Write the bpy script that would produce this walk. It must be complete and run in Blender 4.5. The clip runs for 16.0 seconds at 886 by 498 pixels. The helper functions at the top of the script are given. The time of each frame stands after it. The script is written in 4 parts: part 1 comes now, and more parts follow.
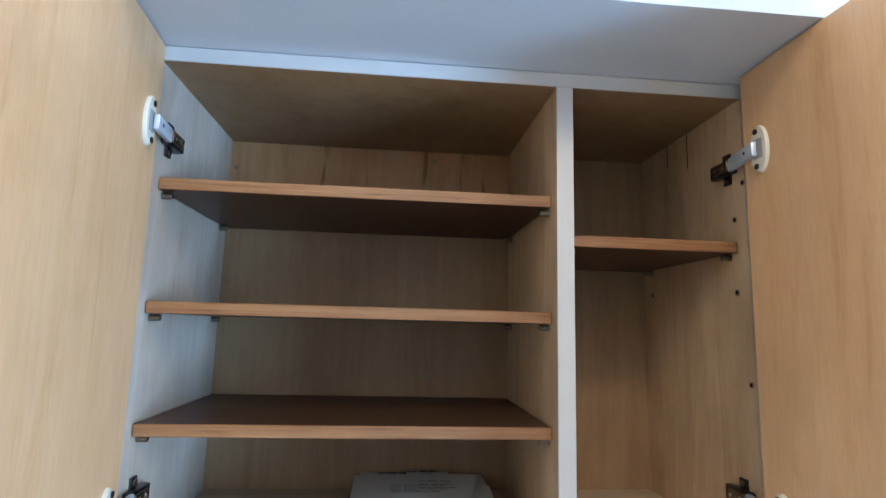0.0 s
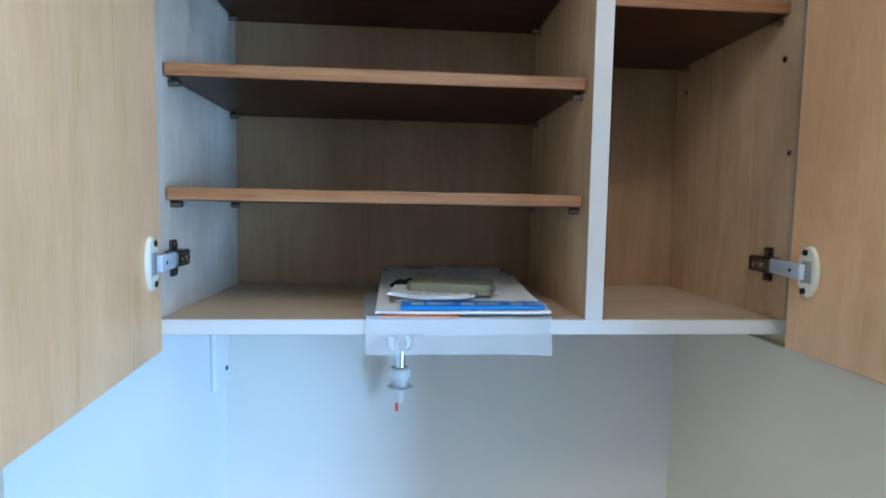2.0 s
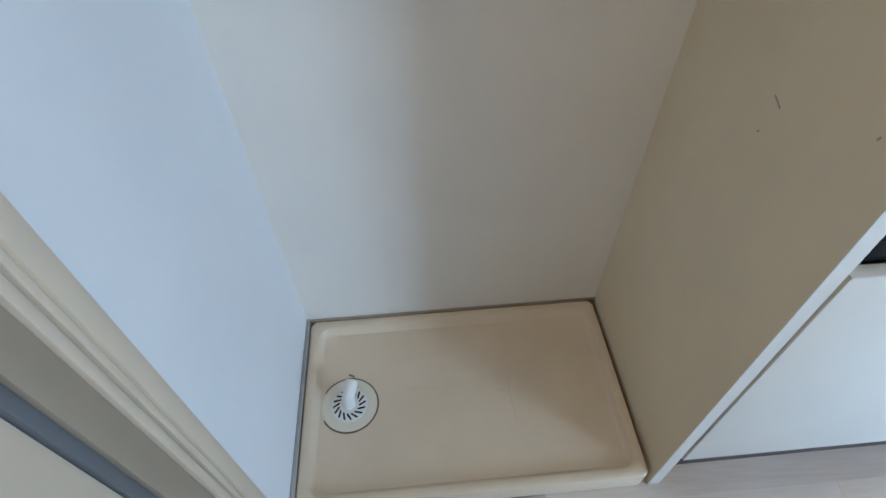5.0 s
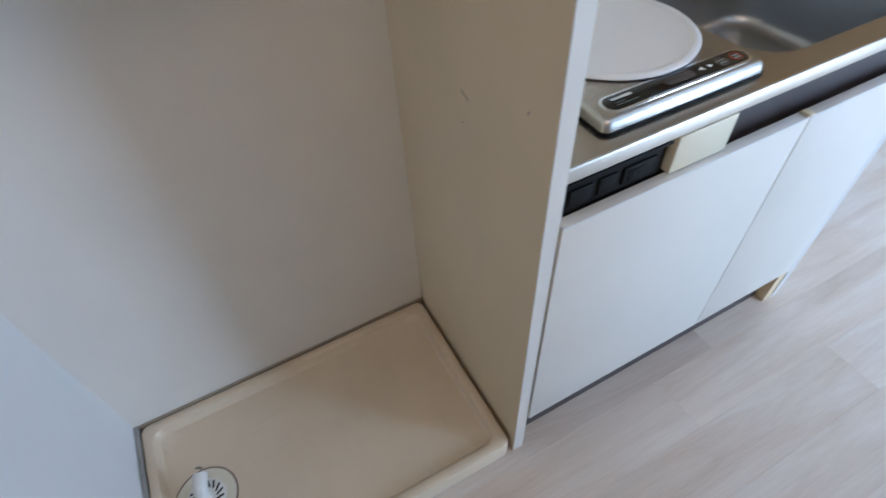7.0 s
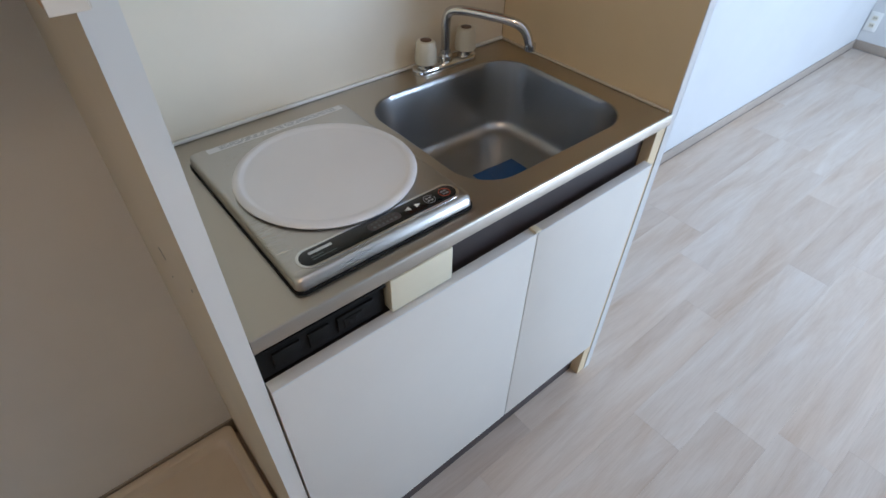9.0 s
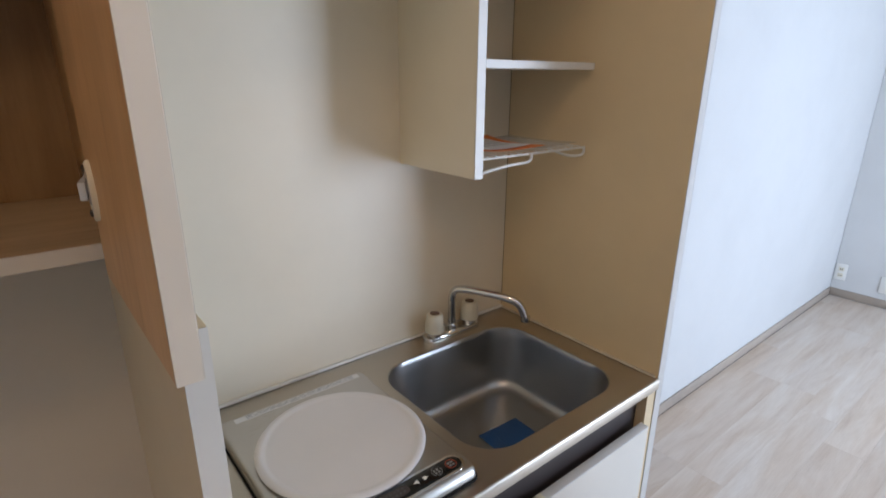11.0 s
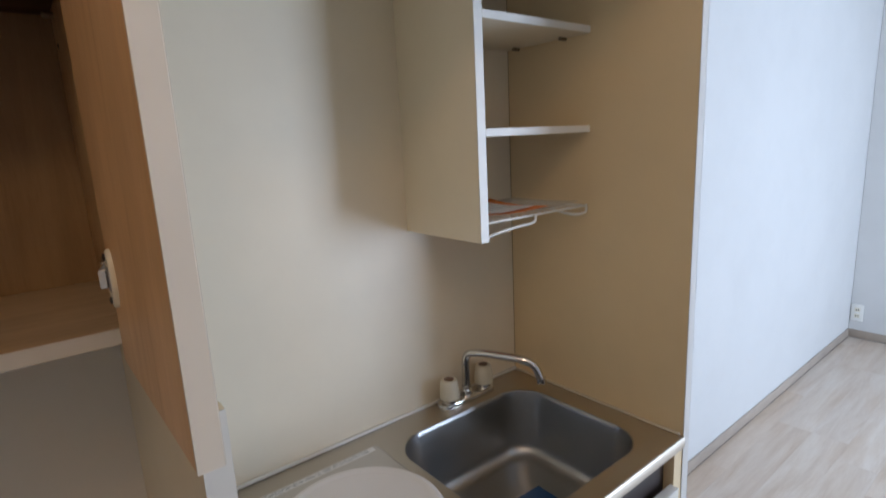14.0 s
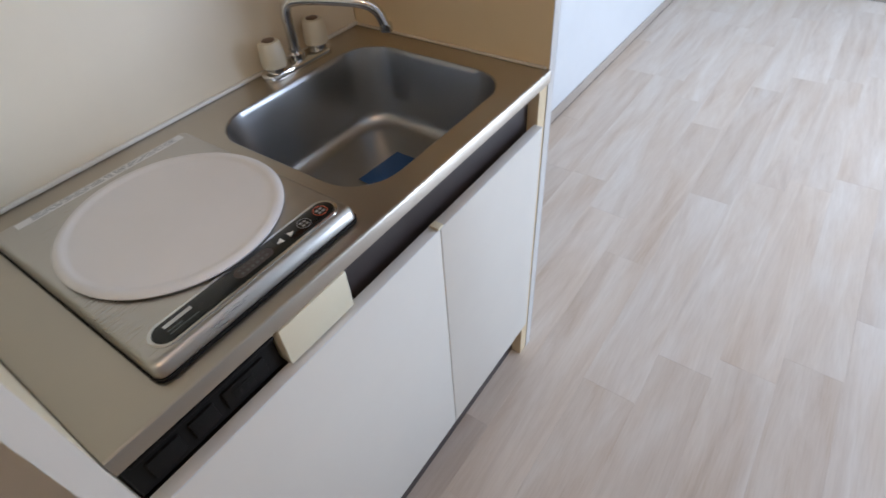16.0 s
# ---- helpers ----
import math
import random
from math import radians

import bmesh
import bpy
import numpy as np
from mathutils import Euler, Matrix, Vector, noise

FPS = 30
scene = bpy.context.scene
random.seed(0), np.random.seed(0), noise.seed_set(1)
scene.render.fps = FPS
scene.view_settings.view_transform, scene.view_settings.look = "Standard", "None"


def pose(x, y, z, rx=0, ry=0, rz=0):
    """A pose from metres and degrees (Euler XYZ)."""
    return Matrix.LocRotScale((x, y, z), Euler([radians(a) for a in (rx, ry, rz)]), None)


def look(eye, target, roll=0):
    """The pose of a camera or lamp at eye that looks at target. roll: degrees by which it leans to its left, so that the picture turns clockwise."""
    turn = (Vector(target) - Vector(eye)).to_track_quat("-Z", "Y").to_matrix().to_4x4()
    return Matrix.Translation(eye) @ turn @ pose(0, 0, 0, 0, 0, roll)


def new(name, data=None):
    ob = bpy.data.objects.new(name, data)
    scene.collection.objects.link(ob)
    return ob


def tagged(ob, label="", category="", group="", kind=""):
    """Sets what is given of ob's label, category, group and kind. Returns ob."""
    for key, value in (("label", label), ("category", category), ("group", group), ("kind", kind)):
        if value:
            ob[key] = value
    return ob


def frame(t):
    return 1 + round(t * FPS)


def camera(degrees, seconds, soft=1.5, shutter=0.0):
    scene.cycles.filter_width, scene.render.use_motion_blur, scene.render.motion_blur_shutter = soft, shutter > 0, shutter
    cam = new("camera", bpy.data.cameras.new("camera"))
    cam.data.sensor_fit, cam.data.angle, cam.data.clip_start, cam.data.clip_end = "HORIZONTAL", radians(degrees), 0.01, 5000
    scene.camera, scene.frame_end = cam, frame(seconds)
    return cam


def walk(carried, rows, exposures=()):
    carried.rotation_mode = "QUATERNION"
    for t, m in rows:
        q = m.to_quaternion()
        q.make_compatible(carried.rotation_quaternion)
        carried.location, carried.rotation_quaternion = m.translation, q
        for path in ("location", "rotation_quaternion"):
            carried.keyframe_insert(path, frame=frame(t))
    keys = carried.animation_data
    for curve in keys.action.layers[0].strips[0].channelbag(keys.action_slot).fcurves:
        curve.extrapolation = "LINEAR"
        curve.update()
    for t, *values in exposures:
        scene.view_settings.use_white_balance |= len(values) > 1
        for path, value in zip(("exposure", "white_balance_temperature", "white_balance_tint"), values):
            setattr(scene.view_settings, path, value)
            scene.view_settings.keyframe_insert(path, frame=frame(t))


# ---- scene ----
cam = camera(80.1, 16.0, shutter=0.2)
PATH = [
    (0, (-0.504, -0.47, 1.594), (-0.329, 1.504, 1.884), 1.5),
    (0.5, (-0.505, -0.47, 1.549), (-0.311, 1.512, 1.756), 1.1),
    (1, (-0.517, -0.466, 1.531), (-0.302, 1.52, 1.648), 0.9),
    (1.5, (-0.52, -0.458, 1.520), (-0.315, 1.531, 1.543), 1.2),
    (2, (-0.526, -0.446, 1.447), (-0.372, 1.541, 1.296), 1),
    (2.5, (-0.528, -0.437, 1.400), (-0.435, 1.523, 1.015), 0.8),
    (3, (-0.53, -0.429, 1.381), (-0.446, 1.488, 0.819), 0.8),
    (3.5, (-0.529, -0.417, 1.364), (-0.442, 1.406, 0.547), 0.1),
    (4.1, (-0.521, -0.379, 1.324), (-0.432, 1.209, 0.111), -0.9),
    (6.3, (-0.486, -0.357, 1.255), (-0.246, 0.840, -0.330), -3.0),
    (6.5, (-0.472, -0.368, 1.276), (-0.118, 0.850, -0.268), -3.2),
    (6.7, (-0.437, -0.377, 1.293), (-0.012, 0.848, -0.229), -3.8),
    (7, (-0.356, -0.391, 1.302), (0.216, 0.812, -0.189), -3.9),
    (7.5, (-0.134, -0.401, 1.323), (0.618, 0.696, -0.171), -3.8),
    (8, (-0.049, -0.41, 1.343), (0.807, 0.656, -0.117), -1.7),
    (10.3, (-0.095, -0.476, 1.437), (0.988, 0.871, 0.431), 1.4),
    (10.5, (-0.097, -0.481, 1.452), (1.021, 0.91, 0.550), 1.1),
    (11, (-0.1, -0.483, 1.492), (1.097, 0.992, 0.866), 0.4),
    (11.5, (-0.106, -0.491, 1.519), (1.143, 1.04, 1.210), -0.5),
    (12, (-0.115, -0.498, 1.539), (1.145, 1.053, 1.457), -1.7),
    (12.5, (-0.116, -0.502, 1.541), (1.141, 1.054, 1.532), -2.4),
    (13, (-0.12, -0.505, 1.541), (1.135, 1.052, 1.544), -2.9),
    (13.5, (-0.114, -0.499, 1.538), (1.137, 1.059, 1.463), -3.2),
    (14, (-0.108, -0.484, 1.501), (1.112, 1.05, 1.100), -2.9),
    (14.5, (-0.091, -0.463, 1.443), (1.037, 0.969, 0.620), -2.6),
    (15, (-0.077, -0.437, 1.396), (0.965, 0.843, 0.266), -3.5),
    (15.5, (-0.029, -0.412, 1.366), (0.990, 0.709, 0.060), -5.4),
    (16, (0.033, -0.396, 1.322), (1.161, 0.492, -0.070), -4.6),
]
# seconds, stops, kelvin, tint
EXPOSURES = [
    (0, 0.72, 4950, 7), (1.5, 0.70, 4650, 4), (2, 0.58, 4550, 4), (2.6, 0.42, 5500, 7), (3.1, 0.36, 5800, 6), (4.1, -0.05, 5700, 7), (6.5, -0.15, 5800, 16), (8, -0.48, 6050, 18),
    (10.5, -0.62, 6700, 22), (12.5, -0.82, 7200, 25), (13.5, -0.82, 7000, 24), (14.5, -0.70, 6750, 21), (15.2, -0.62, 6950, 24), (16, -0.58, 6800, 23),
]
walk(cam, [(t, look(eye, target, roll)) for t, eye, target, roll in PATH], EXPOSURES)

# ---- light ----
world = bpy.data.worlds.new("sky")
scene.world = world
world.use_nodes = True
wn = world.node_tree
sky = wn.nodes.new("ShaderNodeTexSky")
sky.sky_type = "NISHITA"
sky.sun_disc = False
sky.sun_elevation, sky.sun_rotation = radians(40), radians(150)
wn.links.new(sky.outputs[0], wn.nodes["Background"].inputs[0])
wn.nodes["Background"].inputs[1].default_value = 0.12


def area(name, m, sx, sy, power, colour):
    d = bpy.data.lights.new(name, "AREA")
    d.shape, d.size, d.size_y, d.energy, d.color = "RECTANGLE", sx, sy, power, colour
    ob = new(name, d)
    ob.matrix_world = m
    return ob


# daylight in the opening of the balcony window
WX0, WX1, WZ0, WZ1, WY = 2.20, 3.40, 0.10, 2.10, -2.40
area("window_daylight", look(((WX0 + WX1) / 2, WY - 0.06, (WZ0 + WZ1) / 2), ((WX0 + WX1) / 2, 0.5, (WZ0 + WZ1) / 2)),
     WX1 - WX0 - 0.1, WZ1 - WZ0 - 0.1, 158, (0.55, 0.77, 1.0))

# unseen warm fill light, added behind the walker to brighten shaded faces
FILL_AT = (-0.30, -0.84)
d = bpy.data.lights.new("warm_fill_bulb", "POINT")
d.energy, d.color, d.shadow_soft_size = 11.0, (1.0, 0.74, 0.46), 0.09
new("warm_fill_bulb", d).location = (*FILL_AT, 2.46)

# ---- materials ----


def mat(name, colour, rough=0.5, metal=0.0, spec=None):
    m = bpy.data.materials.new(name)
    m.use_nodes = True
    b = m.node_tree.nodes["Principled BSDF"]
    b.inputs["Base Color"].default_value = (*colour, 1)
    b.inputs["Roughness"].default_value = rough
    b.inputs["Metallic"].default_value = metal
    if spec is not None:
        b.inputs["Specular IOR Level"].default_value = spec
    return m


def coords(m, scale, loc=(0, 0, 0)):
    nt = m.node_tree
    tc, mp = nt.nodes.new("ShaderNodeTexCoord"), nt.nodes.new("ShaderNodeMapping")
    mp.inputs["Scale"].default_value = scale
    mp.inputs["Location"].default_value = loc
    nt.links.new(tc.outputs["Object"], mp.inputs["Vector"])
    return mp.outputs["Vector"]


def noise_tex(m, vec, scale, detail=4.0, rough=0.6, dist=0.0):
    n = m.node_tree.nodes.new("ShaderNodeTexNoise")
    n.inputs["Scale"].default_value, n.inputs["Detail"].default_value = scale, detail
    n.inputs["Roughness"].default_value, n.inputs["Distortion"].default_value = rough, dist
    m.node_tree.links.new(vec, n.inputs["Vector"])
    return n.outputs["Fac"]


def ramp(m, fac, stops):
    r = m.node_tree.nodes.new("ShaderNodeValToRGB")
    while len(r.color_ramp.elements) < len(stops):
        r.color_ramp.elements.new(0.5)
    for e, (p, c) in zip(r.color_ramp.elements, stops):
        e.position, e.color = p, (*c, 1)
    m.node_tree.links.new(fac, r.inputs[0])
    return r.outputs[0]


def mix(m, a, b, fac, how="MULTIPLY"):
    x = m.node_tree.nodes.new("ShaderNodeMix")
    x.data_type, x.blend_type = "RGBA", how
    for sock, v in ((x.inputs[0], fac), (x.inputs[6], a), (x.inputs[7], b)):
        if isinstance(v, bpy.types.NodeSocket):
            m.node_tree.links.new(v, sock)
        else:
            sock.default_value = v if isinstance(v, float) else (*v, 1)
    return x.outputs[2]


def put(m, what, out):
    m.node_tree.links.new(out, m.node_tree.nodes["Principled BSDF"].inputs[what])


def bump(m, fac, strength, dist=0.001):
    b = m.node_tree.nodes.new("ShaderNodeBump")
    b.inputs["Strength"].default_value, b.inputs["Distance"].default_value = strength, dist
    m.node_tree.links.new(fac, b.inputs["Height"])
    put(m, "Normal", b.outputs[0])


def wood(name, stops, scale=(9, 9, 0.9), rough=0.45, stain=0.25, knots=False):
    """Flat-sawn veneer; the grain runs along the axis with the smallest scale."""
    m = mat(name, stops[0][1], rough)
    v = coords(m, scale)
    grain = noise_tex(m, v, 6, 6, 0.65, 1.2)
    col = ramp(m, grain, stops)
    v2 = coords(m, tuple(s * 8 for s in scale), (3, 1, 2))
    fine = ramp(m, noise_tex(m, v2, 9, 3, 0.6), [(0.35, (0.80, 0.78, 0.74)), (0.6, (1, 1, 1))])
    col = mix(m, col, fine, 0.28)
    big = ramp(m, noise_tex(m, coords(m, (2.2, 2.2, 1.6), (5, 0, 1)), 2.2, 5, 0.62), [(0.36, (0.66, 0.62, 0.58)), (0.60, (1, 1, 1))])
    col = mix(m, col, big, stain)
    if knots:
        k = ramp(m, noise_tex(m, coords(m, (16, 16, 2.2), (1, 7, 4)), 2.6, 2, 0.5, 0.4), [(0.29, (0.26, 0.14, 0.07)), (0.345, (1, 1, 1))])
        col = mix(m, col, k, 0.7)
    put(m, "Base Color", col)
    bump(m, grain, 0.12, 0.0006)
    return m


def painted(name, colour, rough=0.5, mottled=0.06, grain=0.0, scale=90.0):
    """Paint, foil or melamine: slight blotches, faint relief."""
    m = mat(name, colour, rough)
    lo = tuple(c * (1 - mottled * 2.2) for c in colour)
    f = noise_tex(m, coords(m, (1, 1, 1)), 3.2, 5, 0.6)
    put(m, "Base Color", ramp(m, f, [(0.30, lo), (0.62, colour)]))
    if grain:
        bump(m, noise_tex(m, coords(m, (1, 1, 1)), scale, 3, 0.6), grain, 0.0008)
    return m


def steel(name, colour, rough, brush=(2, 160, 160), relief=0.04):
    m = mat(name, colour, rough, 1.0)
    f = noise_tex(m, coords(m, brush), 7, 3, 0.6)
    g = noise_tex(m, coords(m, (1, 1, 1)), 5, 3, 0.5)
    put(m, "Roughness", ramp(m, mix(m, f, g, 0.5, "MIX"), [(0.3, (rough - 0.06,) * 3), (0.7, (rough + 0.06,) * 3)]))
    put(m, "Base Color", ramp(m, g, [(0.3, tuple(c * 0.93 for c in colour)), (0.65, colour)]))
    if relief:
        bump(m, f, relief, 0.0003)
    return m


M_WALLPAPER = painted("wallpaper", (0.63, 0.63, 0.62), 0.75, 0.02, 0.35, 260)
# wallpaper copy, brighter in place of stronger light on the west wall
M_WALLPAPERLIT = painted("lit_wallpaper", (0.77, 0.77, 0.76), 0.6, 0.02, 0.2, 220)
# white soffit paper with the daylight's blue put into its colour
M_SOFFIT = painted("daylight_tinted_paper", (0.70, 0.735, 0.78), 0.8, 0.02, 0.6, 190)
M_CEILING = painted("ceiling_paper", (0.84, 0.83, 0.80), 0.85, 0.02, 0.3, 160)
M_NICHE = painted("niche_board", (0.775, 0.73, 0.655), 0.55, 0.025, 0.10, 200)
M_PANEL = painted("cream_panel", (0.80, 0.635, 0.405), 0.42, 0.03, 0.05, 240)
M_NICHEPANEL = painted("greyed_cream_panel", (0.77, 0.64, 0.445), 0.45, 0.03, 0.05, 240)
M_BACKBOARD = painted("cream_backboard", (0.83, 0.745, 0.60), 0.36, 0.03, 0.03, 240)
M_EDGE = painted("edge_band", (0.68, 0.665, 0.635), 0.40, 0.03)
M_EDGEPALE = painted("pale_edge_band", (0.72, 0.675, 0.60), 0.42, 0.03)
M_EDGECREAM = painted("cream_edge_band", (0.68, 0.60, 0.49), 0.42, 0.03)
M_DOORWHITE = painted("white_melamine", (0.76, 0.72, 0.645), 0.38, 0.02, 0.03, 200)
M_DARKRECESS = painted("dark_brown_laminate", (0.060, 0.046, 0.044), 0.45, 0.10)
M_BLACK = painted("black_plastic", (0.010, 0.009, 0.008), 0.6, 0.10)
M_BLACK.node_tree.nodes["Principled BSDF"].inputs["Specular IOR Level"].default_value = 0.15
M_VOID = mat("dark_gap", (0.010, 0.009, 0.008), 0.9)
M_CREAMBOX = painted("cream_plastic", (0.78, 0.71, 0.53), 0.40, 0.02)
M_PANCREAM = painted("pan_resin", (0.70, 0.575, 0.42), 0.33, 0.05, 0.03, 300)
M_GREYPLASTIC = painted("grey_plastic", (0.34, 0.33, 0.31), 0.5, 0.05)
M_WHITEPLASTIC = painted("white_plastic", (0.80, 0.79, 0.75), 0.35, 0.02)
M_IVORY = painted("ivory_plastic", (0.74, 0.69, 0.56), 0.35, 0.03)
M_BROWNCAP = painted("brown_cap", (0.16, 0.09, 0.06), 0.35, 0.05)
M_RED = mat("red_plastic", (0.75, 0.12, 0.05), 0.4)
M_ORANGE = painted("orange_paper", (0.82, 0.22, 0.03), 0.6, 0.04)
M_STEEL = steel("brushed_steel", (0.53, 0.48, 0.41), 0.34)
M_SINK = steel("sink_steel", (0.42, 0.425, 0.43), 0.33, (3, 3, 3), 0.0)
# light bluish base colour replaces the bright reflection on the steel arms
M_HINGEARM = mat("reflection_tinted_steel", (0.62, 0.67, 0.74), 0.35, 0.35)
M_HOBSTEEL = steel("hob_steel", (0.55, 0.525, 0.49), 0.30, (3, 120, 120))
M_CHROME = mat("chrome", (0.72, 0.72, 0.72), 0.09, 1.0)
M_HINGEDARK = mat("hinge_nickel", (0.10, 0.10, 0.105), 0.32, 1.0)
M_SCREW = mat("screw_steel", (0.26, 0.22, 0.17), 0.35, 1.0)
M_GLASSBLACK = mat("black_glass", (0.010, 0.011, 0.011), 0.12)
M_HOTPLATE = painted("hob_cover_white", (0.80, 0.78, 0.775), 0.40, 0.03)
M_FASCIA = mat("hood_fascia", (0.085, 0.115, 0.18), 0.38, 0.6)
M_FASCIAEDGE = painted("hood_underside", (0.11, 0.085, 0.07), 0.5, 0.05)
M_TUBE = painted("lamp_tube_glass", (0.84, 0.84, 0.82), 0.14, 0.01)
M_PAPER = painted("white_paper", (0.80, 0.80, 0.80), 0.6, 0.03)
M_GREYPAPER = painted("grey_print", (0.36, 0.38, 0.40), 0.65, 0.06)
M_INK = mat("dark_ink", (0.03, 0.03, 0.035), 0.6)
M_PALEINK = mat("pale_ink", (0.55, 0.56, 0.55), 0.5)
M_DIMINK = mat("dim_print", (0.10, 0.115, 0.105), 0.5)
M_BLUEPAPER = painted("blue_print", (0.05, 0.21, 0.60), 0.45, 0.05)
M_BLUETAPE = painted("blue_film", (0.01, 0.075, 0.22), 0.42, 0.10)
M_GREENBOX = painted("olive_packet", (0.22, 0.215, 0.14), 0.3, 0.12)
M_CASING = painted("door_casing_paint", (0.66, 0.545, 0.405), 0.42, 0.03)
# brown standing in for shade on the door reveal and behind the pan
M_SHADEBROWN = painted("shade_brown", (0.34, 0.275, 0.20), 0.45, 0.04)
M_DOORGREY = painted("steel_door_grey", (0.13, 0.14, 0.15), 0.4, 0.05)
M_JOINT = painted("brown_joint", (0.48, 0.35, 0.20), 0.7, 0.15)
M_BASEBOARD = painted("baseboard_foil", (0.42, 0.35, 0.29), 0.5, 0.08)
M_CROWN = painted("crown_foil", (0.52, 0.45, 0.36), 0.5, 0.05)
M_KAMACHI = painted("sill_foil", (0.50, 0.45, 0.39), 0.5, 0.08)
M_GROUT = painted("grout", (0.35, 0.31, 0.28), 0.9, 0.08)

BIRCH = [(0.28, (0.62, 0.345, 0.15)), (0.42, (0.73, 0.44, 0.212)), (0.60, (0.77, 0.48, 0.245)), (0.75, (0.80, 0.515, 0.275))]
M_DOORWOOD = wood("birch_door_veneer", BIRCH, (3.6, 3.6, 0.42), 0.42, 0.38)
M_PLY = wood("birch_plywood", [(0.30, (0.58, 0.39, 0.21)), (0.52, (0.70, 0.50, 0.29)), (0.72, (0.76, 0.57, 0.35))], (4, 4, 0.4), 0.5, 0.75)
# birch darkened so back and top boards carry the cabinet's inner shade
M_PLYSHADED = wood("shaded_birch_plywood", [(0.30, (0.29, 0.175, 0.080)), (0.52, (0.36, 0.225, 0.108)), (0.72, (0.395, 0.258, 0.130))], (4, 4, 0.4), 0.5, 0.5)
M_PLYKNOT = wood("knotty_plywood", [(0.30, (0.40, 0.215, 0.085)), (0.52, (0.50, 0.285, 0.125)), (0.72, (0.54, 0.33, 0.16))], (4, 4, 0.4), 0.5, 0.5, True)
# worn plywood; the cool grey cast is daylight put into the colour
M_PLYDAYLIT = wood("worn_daylit_plywood", [(0.30, (0.478, 0.379, 0.274)), (0.52, (0.570, 0.469, 0.362)), (0.72, (0.626, 0.541, 0.442))], (3.5, 3.5, 0.5), 0.5, 0.75)
# dark brown boards, lowered near black for the shade on their undersides
M_SHELF = wood("shade_dark_shelf_ply", [(0.30, (0.042, 0.015, 0.006)), (0.52, (0.066, 0.026, 0.010)), (0.72, (0.092, 0.040, 0.016))], (0.6, 5, 5), 0.42, 0.4)
M_SHELFEDGE = wood("shelf_ply_edge", [(0.30, (0.15, 0.055, 0.016)), (0.50, (0.31, 0.145, 0.052)), (0.70, (0.40, 0.22, 0.095))], (0.8, 18, 40), 0.5, 0.3)
M_BOTTOM = wood("birch_bottom_board", [(0.30, (0.46, 0.35, 0.22)), (0.52, (0.54, 0.42, 0.28)), (0.72, (0.59, 0.47, 0.32))], (0.5, 4, 4), 0.5, 0.5)


def plank_material():
    m = mat("pale_oak_vinyl", (0.56, 0.48, 0.42), 0.38)
    nt = m.node_tree
    info = nt.nodes.new("ShaderNodeObjectInfo")
    tc, add, mp = nt.nodes.new("ShaderNodeTexCoord"), nt.nodes.new("ShaderNodeVectorMath"), nt.nodes.new("ShaderNodeMapping")
    add.operation = "ADD"
    mul = nt.nodes.new("ShaderNodeVectorMath")
    mul.operation = "SCALE"
    mul.inputs[0].default_value = (13, 29, 7)
    nt.links.new(info.outputs["Random"], mul.inputs["Scale"])
    nt.links.new(tc.outputs["Object"], add.inputs[0])
    nt.links.new(mul.outputs[0], add.inputs[1])
    mp.inputs["Scale"].default_value = (0.5, 4.6, 4.6)
    nt.links.new(add.outputs[0], mp.inputs[0])
    g = noise_tex(m, mp.outputs[0], 2.4, 8, 0.64, 0.9)
    col = ramp(m, g, [(0.26, (0.46, 0.35, 0.265)), (0.42, (0.575, 0.465, 0.375)), (0.56, (0.64, 0.545, 0.46)), (0.72, (0.70, 0.63, 0.56))])
    mp3 = nt.nodes.new("ShaderNodeMapping")
    mp3.inputs["Scale"].default_value = (0.9, 4.5, 4.5)
    nt.links.new(add.outputs[0], mp3.inputs[0])
    wash = ramp(m, noise_tex(m, mp3.outputs[0], 1.7, 4, 0.55, 0.8), [(0.28, (0, 0, 0)), (0.76, (1, 1, 1))])
    col = mix(m, mix(m, col, (0.96, 0.90, 0.84), 0.7), mix(m, col, (0.76, 0.72, 0.68), 0.45, "MIX"), wash, "MIX")
    mp2 = nt.nodes.new("ShaderNodeMapping")
    mp2.inputs["Scale"].default_value = (4, 90, 90)
    nt.links.new(add.outputs[0], mp2.inputs[0])
    fine = ramp(m, noise_tex(m, mp2.outputs[0], 3, 4, 0.6), [(0.34, (0.90, 0.88, 0.86)), (0.56, (1, 1, 1))])
    col = mix(m, col, fine, 0.6)
    tone = ramp(m, info.outputs["Random"], [(0.0, (0.80, 0.75, 0.71)), (0.2, (0.98, 0.93, 0.88)), (0.4, (0.86, 0.84, 0.83)), (0.6, (1, 0.99, 0.98)), (0.8, (0.90, 0.86, 0.82)), (1.0, (1, 1, 1))])
    put(m, "Base Color", mix(m, col, tone, 0.78))
    put(m, "Roughness", ramp(m, g, [(0.3, (0.40,) * 3), (0.7, (0.30,) * 3)]))
    bump(m, g, 0.10, 0.0006)
    return m


def tile_material():
    m = mat("terracotta_tile", (0.36, 0.15, 0.085), 0.5)
    f = noise_tex(m, coords(m, (1, 1, 1)), 12, 5, 0.6)
    put(m, "Base Color", ramp(m, f, [(0.3, (0.24, 0.09, 0.05)), (0.65, (0.42, 0.18, 0.10))]))
    bump(m, f, 0.2)
    return m


M_PLANK, M_TILE = plank_material(), tile_material()


def clear(name, tint, rough, alpha):
    """Thin clear film or pane: mostly see-through, glossy."""
    m = mat(name, tint, rough)
    m.node_tree.nodes["Principled BSDF"].inputs["Alpha"].default_value = alpha
    return m


M_BAG = clear("clear_plastic_bag", (0.80, 0.82, 0.84), 0.16, 0.28)
